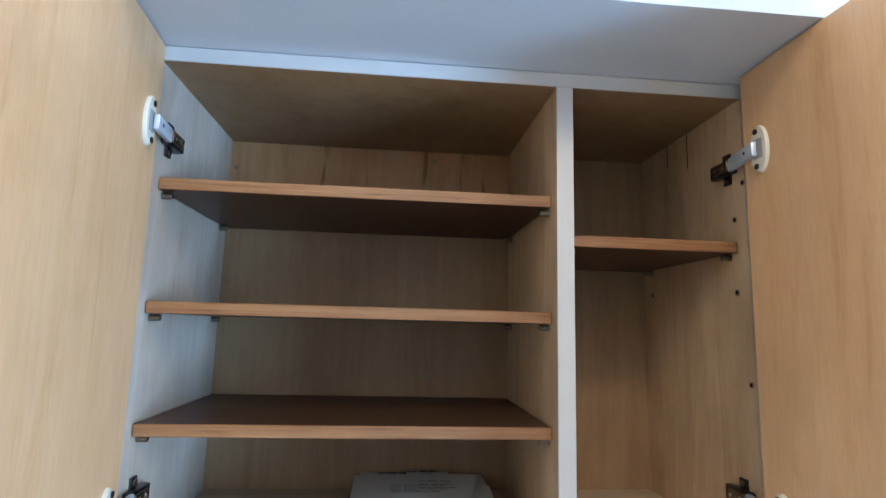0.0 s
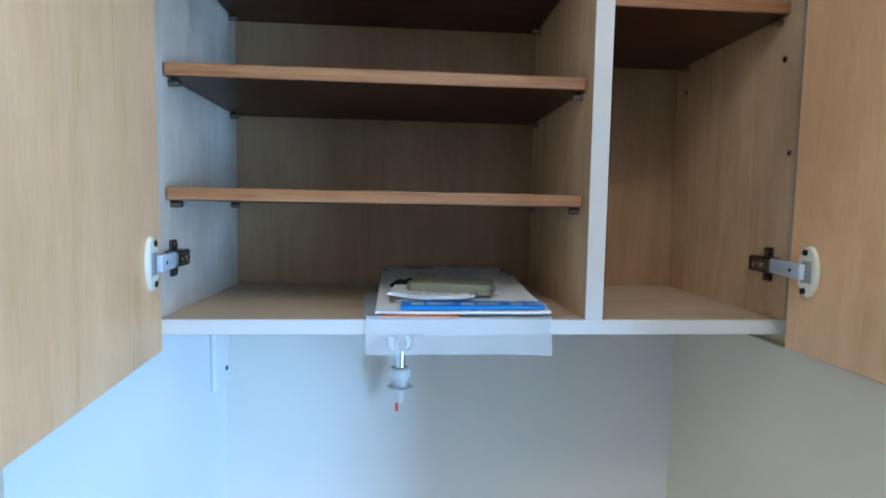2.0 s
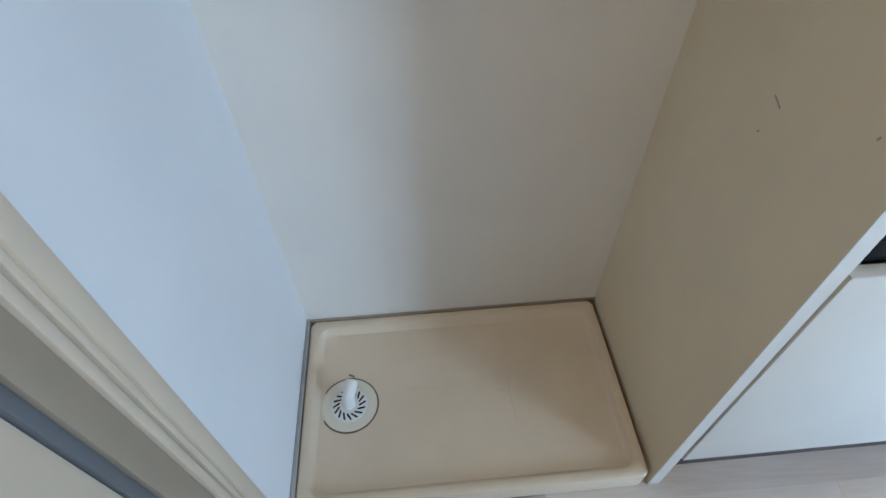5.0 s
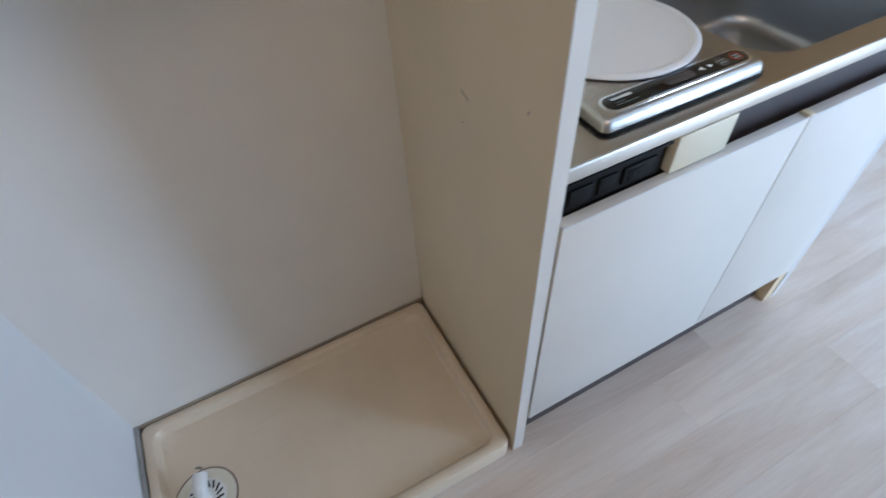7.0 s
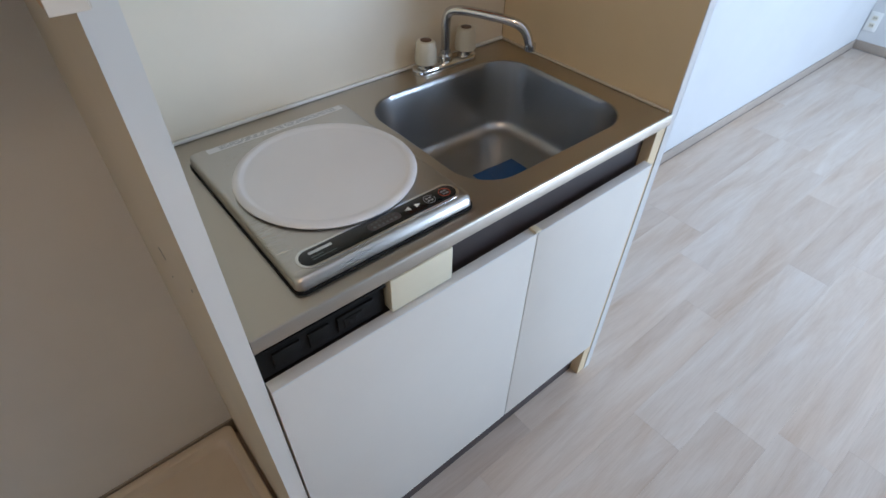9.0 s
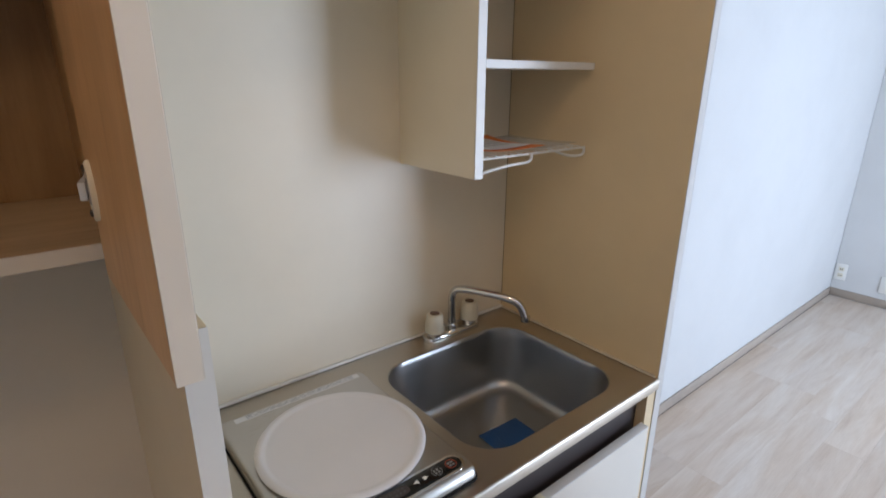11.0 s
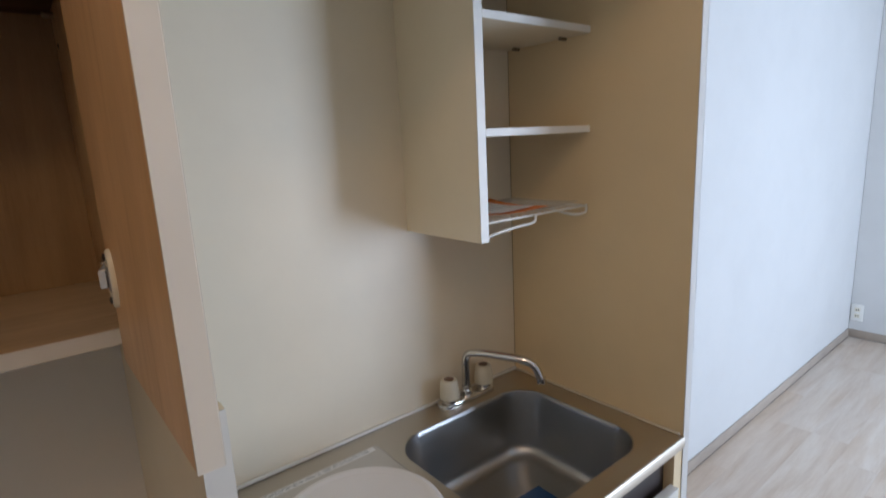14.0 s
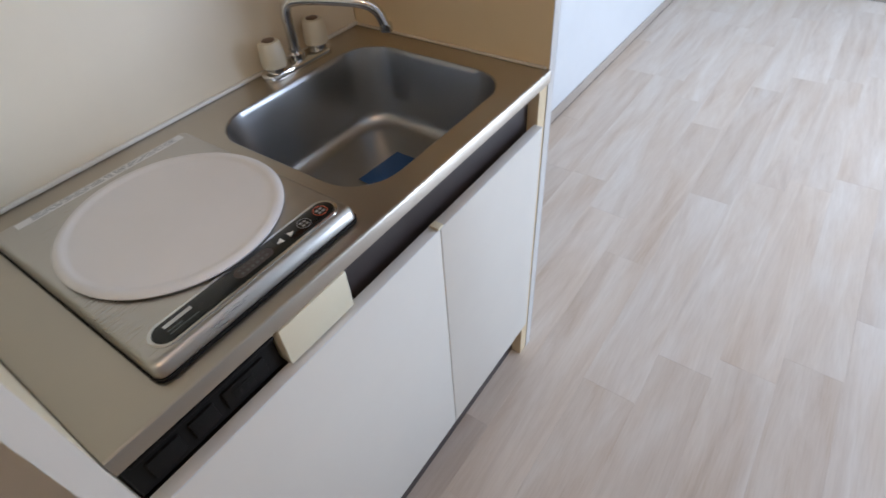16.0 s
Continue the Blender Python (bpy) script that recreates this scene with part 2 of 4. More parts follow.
M_PANE = mat("window_glass", (1, 1, 1), 0.02)
M_PANE.node_tree.nodes["Principled BSDF"].inputs["Transmission Weight"].default_value = 1.0

# ---- mesh helpers ----


def box(bm, x0, x1, y0, y1, z0, z1, bevel=0.0, seg=2):
    r = bmesh.ops.create_cube(bm, size=1.0, matrix=Matrix.LocRotScale(((x0 + x1) / 2, (y0 + y1) / 2, (z0 + z1) / 2), None, (x1 - x0, y1 - y0, z1 - z0)))
    if bevel:
        es = list({e for v in r["verts"] for e in v.link_edges})
        bmesh.ops.bevel(bm, geom=es, offset=bevel, segments=seg, affect="EDGES", profile=0.5)
    return bm


def boxed(*a, **k):
    return box(bmesh.new(), *a, **k)


def lathe(bm, profile, m, n=24):
    """Turns (radius, height) pairs about the z axis of the pose m; closed at both ends."""
    rings = []
    for r, h in profile:
        rings.append([bm.verts.new(m @ Vector((r * math.cos(2 * math.pi * k / n), r * math.sin(2 * math.pi * k / n), h))) for k in range(n)])
    for a, b in zip(rings, rings[1:]):
        for k in range(n):
            bm.faces.new((a[k], a[(k + 1) % n], b[(k + 1) % n], b[k]))
    bm.faces.new(rings[0][::-1])
    bm.faces.new(rings[-1])
    bmesh.ops.recalc_face_normals(bm, faces=bm.faces[:])
    return bm


def lathed(profile, m, n=24):
    return lathe(bmesh.new(), profile, m, n)


def pipe(bm, pts, r, n=12, smooth=4):
    """A round bar along a soft line through the points."""
    pts = [Vector(p) for p in pts]
    for _ in range(smooth):
        out = [pts[0]]
        for a, b in zip(pts, pts[1:]):
            out += [a.lerp(b, 0.25), a.lerp(b, 0.75)]
        pts = out + [pts[-1]]
    rings = []
    for i, p in enumerate(pts):
        d = (pts[min(i + 1, len(pts) - 1)] - pts[max(i - 1, 0)]).normalized()
        q = d.to_track_quat("Z", "Y").to_matrix()
        if rings:
            u = (u - d * u.dot(d)).normalized()
        else:
            u = q @ Vector((1, 0, 0))
        w = d.cross(u)
        rings.append([bm.verts.new(p + r * (math.cos(2 * math.pi * k / n) * u + math.sin(2 * math.pi * k / n) * w)) for k in range(n)])
    for a, b in zip(rings, rings[1:]):
        for k in range(n):
            bm.faces.new((a[k], a[(k + 1) % n], b[(k + 1) % n], b[k]))
    bm.faces.new(rings[0][::-1])
    bm.faces.new(rings[-1])
    bmesh.ops.recalc_face_normals(bm, faces=bm.faces[:])
    return bm


def piped(pts, r, n=12, smooth=3):
    return pipe(bmesh.new(), pts, r, n, smooth)


def rounded(x0, x1, y0, y1, r, n=8):
    """Corner-rounded rectangle as (x, y) points, counterclockwise."""
    out = []
    for cx, cy, a in ((x1 - r, y1 - r, 0), (x0 + r, y1 - r, 90), (x0 + r, y0 + r, 180), (x1 - r, y0 + r, 270)):
        for k in range(n + 1):
            t = radians(a + 90 * k / n)
            out.append((cx + r * math.cos(t), cy + r * math.sin(t)))
    return out


def loft(bm, loops, cap_first=True, cap_last=True):
    """Joins loops of equal length (lists of 3D points) by strips of faces."""
    rings = [[bm.verts.new(p) for p in lp] for lp in loops]
    n = len(rings[0])
    for a, b in zip(rings, rings[1:]):
        for k in range(n):
            bm.faces.new((a[k], a[(k + 1) % n], b[(k + 1) % n], b[k]))
    if cap_first:
        bm.faces.new(rings[0][::-1])
    if cap_last:
        bm.faces.new(rings[-1])
    bmesh.ops.recalc_face_normals(bm, faces=bm.faces[:])
    return bm


def slab(x0, x1, y0, y1, z0, z1, r, edge=0.0, n=6):
    """A plate with rounded corners and a softened upper edge."""
    lo, hi = rounded(x0, x1, y0, y1, r, n), rounded(x0 + edge, x1 - edge, y0 + edge, y1 - edge, max(r - edge, 0.0005), n)
    loops = [[(x, y, z0) for x, y in lo], [(x, y, z1 - edge) for x, y in lo]]
    if edge:
        mid = rounded(x0 + edge * 0.3, x1 - edge * 0.3, y0 + edge * 0.3, y1 - edge * 0.3, max(r - edge * 0.3, 0.0005), n)
        loops += [[(x, y, z1 - edge * 0.3) for x, y in mid], [(x, y, z1) for x, y in hi]]
    return loft(bmesh.new(), loops)


def origin(ob):
    return ob.matrix_basis.translation + (origin(ob.parent) if ob.parent else Vector())


def finish(ob, bm, material, smooth):
    for f in bm.faces:
        f.smooth = smooth
    bm.to_mesh(ob.data)
    bm.free()
    ob.data.materials.append(material)
    if smooth:
        ob.data.set_sharp_from_angle(angle=radians(38))
    return ob


def part(name, bm, material, parent, label="", smooth=True):
    """Links a mesh, given in world places, as one object under a thing or a part."""
    o = origin(parent)
    bmesh.ops.translate(bm, verts=bm.verts[:], vec=-o)
    ob = new(name, bpy.data.meshes.new(name))
    ob.parent = parent
    finish(ob, bm, material, smooth)
    return tagged(ob, label) if label else ob


def thing(name, at, label, category, group="", kind=""):
    ob = new(name)
    ob.location = at
    ob.empty_display_size = 0.05
    return tagged(ob, label, category, group, kind)


def solid(name, bm, material, label, category, group="", kind="", smooth=True):
    """A thing or a piece of the setting that is one mesh."""
    ob = new(name, bpy.data.meshes.new(name))
    finish(ob, bm, material, smooth)
    return tagged(ob, label, category, group, kind)


def turned(bm, pivot, degrees):
    bmesh.ops.rotate(bm, verts=bm.verts[:], cent=pivot, matrix=Matrix.Rotation(radians(degrees), 3, "Z"))
    return bm


X = Matrix.Rotation(radians(90), 4, "Y")      # z axis turned to +x
YF = Matrix.Rotation(radians(90), 4, "X")     # z axis turned to -y


def at(x, y, z, turn=Matrix()):
    return Matrix.Translation((x, y, z)) @ turn


# ---- structure ----
# plan: niche x -0.832..-0.019, kitchen x 0..0.9, room x 0.92..4.355; back wall y 0.514; floor z 0
NL, NR, BK, RW, RE, CE = -0.832, -0.019, 0.484, 0.514, 4.355, 2.600
FZ = -0.014


def wall(name, *a, material=M_WALLPAPER, label="white embossed wallpaper wall"):
    return solid(name, boxed(*a), material, label, "wall", kind="structure", smooth=False)


wall("wall_north", -0.95, RE + 0.12, RW, RW + 0.12, -0.15, CE + 0.05)
wall("wall_niche", NL, NR, BK, RW - 0.002, FZ, 1.290, material=M_NICHE, label="smooth off-white wall board behind the washer pan")
wall("wall_west", -0.95, NL, -0.030, RW, -0.15, CE + 0.05, material=M_WALLPAPERLIT, label="plain white wall beside the washer pan, brightened as if lit")
wall("wall_west_lintel", -0.95, NL, -0.98, -0.032, 2.02, CE + 0.05)
wall("wall_west_end", -0.95, NL, -1.25, -0.982, -0.15, CE + 0.05)
wall("wall_south_hall", -0.95, 0.35, -1.37, -1.252, -0.15, CE + 0.05)
wall("wall_south_return", 0.352, 0.45, WY, -1.252, -0.15, CE + 0.05)
wall("wall_east", RE, RE + 0.12, WY - 0.12, RW - 0.002, -0.15, CE + 0.05)


def window_wall():
    """South wall of the room, with the opening of the balcony window."""
    y0, y1 = WY - 0.12, WY - 0.002
    wall("wall_south_a", 0.352, WX0, y0, y1, -0.15, CE + 0.05)
    wall("wall_south_b", WX1, RE - 0.002, y0, y1, -0.15, CE + 0.05)
    wall("wall_south_c", WX0 + 0.001, WX1 - 0.001, y0, y1, WZ1, CE + 0.05)
    wall("wall_south_d", WX0 + 0.001, WX1 - 0.001, y0, y1, -0.15, WZ0)
    w = thing("window_1", ((WX0 + WX1) / 2, WY - 0.06, WZ0), "aluminium sliding balcony window with clear glass", "window", kind="structure")
    ya, yb = WY - 0.105, WY - 0.075
    xm = (WX0 + WX1) / 2
    for a in ((WX0, WX0 + 0.04, WZ0, WZ1), (WX1 - 0.04, WX1, WZ0, WZ1), (xm - 0.025, xm + 0.025, WZ0 + 0.041, WZ1 - 0.041)):
        part("window_frame", boxed(a[0] + 0.001, a[1] - 0.001, ya, yb, a[2] + 0.001, a[3] - 0.001, bevel=0.003), M_STEEL, w)
    for z in (WZ0 + 0.001, WZ1 - 0.04):
        part("window_rail", boxed(WX0 + 0.041, WX1 - 0.041, ya, yb, z, z + 0.039, bevel=0.003), M_STEEL, w)
    for a, b in ((WX0 + 0.041, xm - 0.026), (xm + 0.026, WX1 - 0.041)):
        p = part("pane", boxed(a, b, WY - 0.093, WY - 0.088, WZ0 + 0.042, WZ1 - 0.042), M_PANE, w, smooth=False)
        p.visible_shadow = False


window_wall()
solid("ceiling", boxed(-0.95, RE + 0.12, WY - 0.12, RW, CE, CE + 0.10), M_CEILING, "white papered ceiling of the room", "ceiling", kind="structure", smooth=False)
solid("soffit", boxed(NL, 0.895, 0.033, RW - 0.002, 1.945, CE - 0.001), M_SOFFIT, "white embossed wallpaper soffit above cabinet and kitchen, tinted as daylit", "soffit", kind="structure", smooth=False)


def crown():
    for a in ((0.897, RE - 0.022, RW - 0.020, RW - 0.001), (RE - 0.021, RE - 0.001, WY + 0.01, RW - 0.001)):
        bm = boxed(*a, CE - 0.052, CE - 0.001, bevel=0.006)
        solid("trim_ceiling", bm, M_CROWN, "pale brown wooden moulding below the ceiling", "trim", kind="structure")


def baseboards():
    for a in ((0.93, RE - 0.009, RW - 0.008, RW - 0.0005), (RE - 0.008, RE - 0.0005, WY + 0.01, RW - 0.0005)):
        solid("baseboard", boxed(*a, FZ + 0.002, 0.046, bevel=0.002), M_BASEBOARD, "greyish brown baseboard along the white wall", "baseboard", kind="structure")


crown()
baseboards()


# fitting made up to go with the added fill light, never in view
def fill_lamp_fitting():
    l = thing("added_fill_lamp", (*FILL_AT, CE), "added round white ceiling fitting for the unseen fill light", "lamp")
    part("base", lathed([(0.09, 0), (0.09, 0.03), (0.10, 0.0335)], at(*FILL_AT, CE - 0.034), 32), M_WHITEPLASTIC, l)


fill_lamp_fitting()


def outlet(y, z, wide):
    o = thing("wall_outlet", (RE, y, z), "white plastic wall outlet plate near the floor", "outlet", "outlets on the far wall")
    part("cover_plate", boxed(RE - 0.008, RE - 0.0005, y - wide / 2, y + wide / 2, z - 0.06, z + 0.06, bevel=0.003), M_WHITEPLASTIC, o)
    for dz in (-0.022, 0.022):
        s = part("socket", boxed(RE - 0.0105, RE - 0.0078, y - 0.016, y + 0.016, z + dz - 0.014, z + dz + 0.014, bevel=0.001), M_IVORY, o)
        for dy in (-0.006, 0.006):
            part("slot", boxed(RE - 0.0112, RE - 0.0104, y + dy - 0.0015, y + dy + 0.0015, z + dz - 0.006, z + dz + 0.006), M_BLACK, s)


outlet(0.470, 0.172, 0.07)
outlet(0.182, 0.150, 0.115)


def entry_door():
    """Steel entry door in the west wall, closed, with its moulded casing."""
    d = thing("door_1", (NL, -0.5, -0.1), "beige steel entry door with moulded frame", "door", kind="structure")
    for s, y in ((1, -0.032), (-1, -0.978)):
        def strip(a, b, x0, x1, m, name):
            ys = sorted((y - s * a, y - s * b))
            part(name, boxed(x0, x1, ys[0], ys[1], -0.099, 2.015, bevel=0.002), m, d)
        strip(0.000, 0.030, NL - 0.05, NL + 0.004, M_CASING, "casing")
        strip(0.0305, 0.041, NL - 0.05, NL - 0.001, M_CASING, "casing_step")
        strip(0.0415, 0.045, NL - 0.05, NL - 0.016, M_VOID, "seal_groove")
        strip(0.0455, 0.060, NL - 0.05, NL - 0.002, M_CASING, "casing_inner")
        # flush strip, its darker colour is the reveal's shade
        strip(0.0605, 0.105, NL - 0.05, NL - 0.008, M_SHADEBROWN, "jamb")
        strip(0.1055, 0.122, NL - 0.05, NL - 0.014, M_DOORGREY, "door_seal")
    part("door_leaf", boxed(NL - 0.06, NL - 0.020, -0.855, -0.155, -0.095, 1.985, bevel=0.003), M_CASING, d, "beige painted steel leaf")
    part("head", boxed(NL - 0.05, NL - 0.002, -0.946, -0.064, 1.99, 2.016, bevel=0.002), M_CASING, d)


entry_door()

# ---- washer niche ----


def wall_cabinet():
    x0, x1, y0, y1, z0, z1 = NL + 0.0005, NR - 0.0005, 0.198, 0.5115, 1.291, 1.944
    il, ir, iz0, iz1 = -0.814, -0.0275, 1.310, 1.924
    c = thing("wall_cabinet", ((x0 + x1) / 2, y1, z0), "birch plywood wall cabinet, both doors open, above the washer pan", "cabinet")
    # the boards stop 2 mm behind the painted front edges
    f = y0 + 0.002
    part("side_panel", boxed(x0, il, f, y1 - 0.010, iz0, iz1), M_PLYDAYLIT, c, "worn plywood side, greyed for the daylight on it")
    part("side_panel", boxed(ir, x1, f, y1 - 0.010, iz0, iz1), M_PLY, c, "worn tan plywood side with peg holes")
    part("bottom_panel", boxed(x0, x1, f, y1, z0, iz0), M_BOTTOM, c)
    part("top_panel", boxed(x0, x1, f, y1, iz1, z1), M_PLYSHADED, c)
    part("back_panel", boxed(x0, x1, y1 - 0.009, y1, iz0 + 0.0005, 1.766), M_PLYSHADED, c, "plain birch plywood back with inner shade in its colour")
    part("back_panel", boxed(x0, -0.283, y1 - 0.009, y1, 1.7665, iz1 - 0.0005), M_PLYKNOT, c, "orange plywood back with dark knots")
    part("back_panel", boxed(-0.2825, x1, y1 - 0.009, y1, 1.7665, iz1 - 0.0005), M_PLYSHADED, c, "plain birch plywood back with inner shade in its colour")
    part("divider", boxed(-0.294, -0.271, f, y1 - 0.010, iz0, iz1), M_PLY, c)
    for a in ((x0, x1, z0, iz0), (x0, x1, iz1, z1), (-0.294, -0.271, iz0 + 0.0002, iz1 - 0.0002), (x0, il, iz0 + 0.0002, iz1 - 0.0002), (ir, x1, iz0 + 0.0002, iz1 - 0.0002)):
        side = a[1] < -0.8 or a[0] > -0.05
        part("edge_band", boxed(a[0], a[1], y0, f, a[2], a[3], bevel=0.0006, seg=1), M_PLYDAYLIT if side else M_EDGE, c, "bare plywood edge" if side else "white painted front edge")
    for xa, xb, zt in ((il + 0.002, -0.296, 1.7745), (il + 0.002, -0.296, 1.616), (il + 0.002, -0.296, 1.468), (-0.269, ir - 0.002, 1.7215)):
        s = part("shelf", boxed(xa, xb, 0.222, y1 - 0.012, zt - 0.0155, zt, bevel=0.0008, seg=1), M_SHELF, c, "dark brown plywood shelf board, darkened further as shaded underside")
        part("shelf_edge", boxed(xa, xb, 0.2195, 0.2218, zt - 0.0155, zt, bevel=0.0008, seg=1), M_SHELFEDGE, s, "bare layered plywood edge")
        for x, sgn in ((xa - 0.002, 1), (xb + 0.002, -1)):
            for y in (0.238, 0.47):
                part("shelf_pin", lathed([(0.0045, 0), (0.0045, 0.0120), (0.0038, 0.0135)], at(x, y, zt - 0.0205, X if sgn > 0 else X.inverted()), 10), M_SCREW, s, "small metal shelf pin")
    for x, z in ((-0.804, 1.874), (-0.438, 1.905), (-0.437, 1.661), (-0.436, 1.503), (-0.803, 1.665)):
        part("screw", lathed([(0.0045, 0), (0.0042, 0.0008), (0.0020, 0.0014)], at(x, y1 - 0.009, z, YF), 10), M_SCREW, c, "cross-head screw")
    for y, z in ((0.224, 1.754), (0.227, 1.651), (0.208, 1.527), (0.203, 1.803), (0.470, 1.660), (0.470, 1.735)):
        part("peg_hole", lathed([(0.0042, 0), (0.0042, 0.0006), (0.0028, 0.0008)], at(ir, y, z, X.inverted()), 10), M_SCREW, c, "metal-lined peg hole")
        part("peg_bore", lathed([(0.0024, 0), (0.0024, 0.0012)], at(ir, y, z, X.inverted()), 8), M_VOID, c)
    for k, (y, h) in enumerate(((0.336, 0.062), (0.40, 0.04))):
        part("crack", boxed(ir - 0.0006, ir + 0.0004, y, y + 0.0016, iz1 - h, iz1 - 0.001), M_VOID, c, "dark split in the plywood")

    def cabinet_door(hx, hy, z0d, width, degrees, side, mx, my):
        """A door hung by its inner corner (hx, hy), swung open toward the hall; side: 1 hung at its low-x edge. Mounts at mx, my on the cabinet side."""
        t = 0.0185
        a, b = (hx, hx + width) if side > 0 else (hx - width, hx)
        pivot, turn = (hx, hy, 0), -degrees * side
        bm = turned(boxed(a, b, hy - t, hy, z0d, 1.9425, bevel=0.0008, seg=1), pivot, turn)
        leaf = part("door", bm, M_DOORWOOD, c, "open birch veneer door")
        e0, e1 = (a, a + 0.0006) if side < 0 else (b - 0.0006, b)
        bm = boxed(e0 - 0.0008, e1 + 0.0008, hy - 0.0004 - t, hy + 0.0004, z0d - 0.0004, 1.9429, bevel=0.0004, seg=1)
        part("edge_band", turned(bm, pivot, turn), M_EDGECREAM, leaf, "cream edge band")
        bm = boxed(a, b, hy - 0.0012 - t, hy - 0.0002 - t, z0d + 0.0002, 1.9423)
        part("front_foil", turned(bm, pivot, turn), M_EDGECREAM, leaf, "cream outer foil")
        for z in (1.829, 1.380):
            cx = hx + side * 0.037
            # cup plate: a D-shaped ivory flange with two screws and a sunken cup
            pts = [(cx + side * 0.015 * math.cos(radians(k)) - side * 0.004, z + 0.031 * math.sin(radians(k))) for k in range(-90, 91, 15)]
            pts += [(cx - side * 0.010, z + 0.028), (cx - side * 0.018, z + 0.016), (cx - side * 0.018, z - 0.016), (cx - side * 0.010, z - 0.028)]
            top = [(cx + (px - cx) * 0.90, z + (pz - z) * 0.94) for px, pz in pts]
            loops = [[(px, hy + d, pz) for px, pz in q] for q, d in ((pts, 0.0), (pts, 0.0030), (top, 0.0048))]
            cup = part("hinge_cup", turned(loft(bmesh.new(), loops), pivot, turn), M_IVORY, leaf, "ivory plastic hinge plate")
            well = boxed(*sorted((cx - side * 0.012, cx + side * 0.004)), hy + 0.0044, hy + 0.0053, z - 0.013, z + 0.013, bevel=0.0004, seg=1)
            part("cup_well", turned(well, pivot, turn), M_GREYPLASTIC, cup)
            for dz in (-0.023, 0.023):
                part("screw", turned(lathed([(0.0038, 0), (0.0038, 0.0018), (0.0015, 0.0026)], at(cx - side * 0.007, hy + 0.0046, z + dz, YF.inverted()), 10), pivot, turn), M_HINGEDARK, cup)
            # cranked arm from the cup to the mount, in two straight pieces
            s = side
            ca = Matrix.Rotation(radians(turn), 3, "Z") @ Vector((cx - hx - side * 0.004, 0.010, 0)) + Vector((hx, hy, 0))
            ma = Vector((mx + s * 0.011, my - 0.016, 0))
            d, w = ma - ca, Vector((ma.y - ca.y, ca.x - ma.x, 0)).normalized() * 0.0035
            bm = bmesh.new()
            loop = [ca - w, ca + w, ma + w, ma - w]
            loft(bm, [[(p.x, p.y, z - 0.0095) for p in loop], [(p.x, p.y, z + 0.0095) for p in loop]])
            bmesh.ops.bevel(bm, geom=bm.edges[:], offset=0.0015, segments=2, affect="EDGES", profile=0.5)
            h = part("hinge_arm", bm, M_HINGEARM, c, "steel hinge arm with bluish reflection in its colour")
            out = w.normalized() if w.x * s > 0 else -w.normalized()
            rp = ca + d * 0.28 + out * 0.0034
            part("rivet", lathed([(0.0022, 0), (0.0022, 0.0008)], at(rp.x, rp.y, z, out.to_track_quat("Z", "Y").to_matrix().to_4x4()), 8), M_VOID, h)
            m = part("hinge_mount", boxed(*sorted((mx, mx + s * 0.013)), my - 0.018, my + 0.030, z - 0.0105, z + 0.0105, bevel=0.003), M_HINGEDARK, c, "dark nickel mounting plate")
            part("arm_clip", boxed(*sorted((mx + s * 0.013, mx + s * 0.0165)), my - 0.016, my + 0.018, z - 0.0075, z + 0.0075, bevel=0.0014), M_SCREW, m)
            for y in (my - 0.004, my + 0.012):
                part("screw", lathed([(0.0036, 0), (0.0036, 0.0012), (0.0014, 0.002)], at(mx + s * 0.0165, y, z, X if s > 0 else X.inverted()), 10), M_CHROME, m)
            part("wing", boxed(*sorted((mx, mx + s * 0.004)), my - 0.004, my + 0.012, z - 0.023, z + 0.023, bevel=0.0015), M_HINGEDARK, m)
            for dz in (-0.0165, 0.0165):
                part("screw", lathed([(0.0042, 0), (0.0042, 0.002), (0.001, 0.003)], at(mx + s * 0.004, my + 0.004, z + dz, X if s > 0 else X.inverted()), 10), M_SCREW, m)

    cabinet_door(-0.8105, 0.197, 1.272, 0.530, 85.0, 1, il, 0.232)
    cabinet_door(-0.0450, 0.172, 1.280, 0.285, 90.6, -1, ir, 0.228)
    return c


wall_cabinet()


def sheet(x0, x1, y0, y1, z, degrees=0.0, curl=0.0, thick=0.0012, seed=1, tilt=0.0):
    """A sheet or thin booklet of paper, slightly wavy."""
    bm = bmesh.new()
    bmesh.ops.create_grid(bm, x_segments=10, y_segments=10, size=0.5)
    cx, cy = (x0 + x1) / 2, (y0 + y1) / 2
    for v in bm.verts:
        u, w = v.co.x, v.co.y
        lift = curl * max(0, (u * u + w * w) * 2 - 0.25) + 0.0012 * noise.noise((u * 3 + seed, w * 3, seed)) + tilt * (w + 0.5) * (y1 - y0)
        v.co = Vector((cx + u * (x1 - x0), cy + w * (y1 - y0), z + lift))
    r = bmesh.ops.extrude_face_region(bm, geom=bm.faces[:])
    bmesh.ops.translate(bm, verts=[g for g in r["geom"] if isinstance(g, bmesh.types.BMVert)], vec=(0, 0, thick))
    bmesh.ops.recalc_face_normals(bm, faces=bm.faces[:])
    return turned(bm, (cx, cy, 0), degrees)


def bars(p, x0, x1, y0, rows, z, material, step=0.006, thick=0.0022, seed=3, tilt=0.0):
    """Lines of unreadable print as flat bars."""
    rnd = random.Random(seed)
    for k in range(rows):
        x = x0
        while x < x1 - 0.01:
            w = rnd.uniform(0.008, 0.022)
            zz = z - tilt * k * step
            part("print", boxed(x, min(x + w, x1), y0 - k * step, y0 - k * step + thick, zz, zz + 0.0003), material, p, smooth=False)
            x += w + 0.004


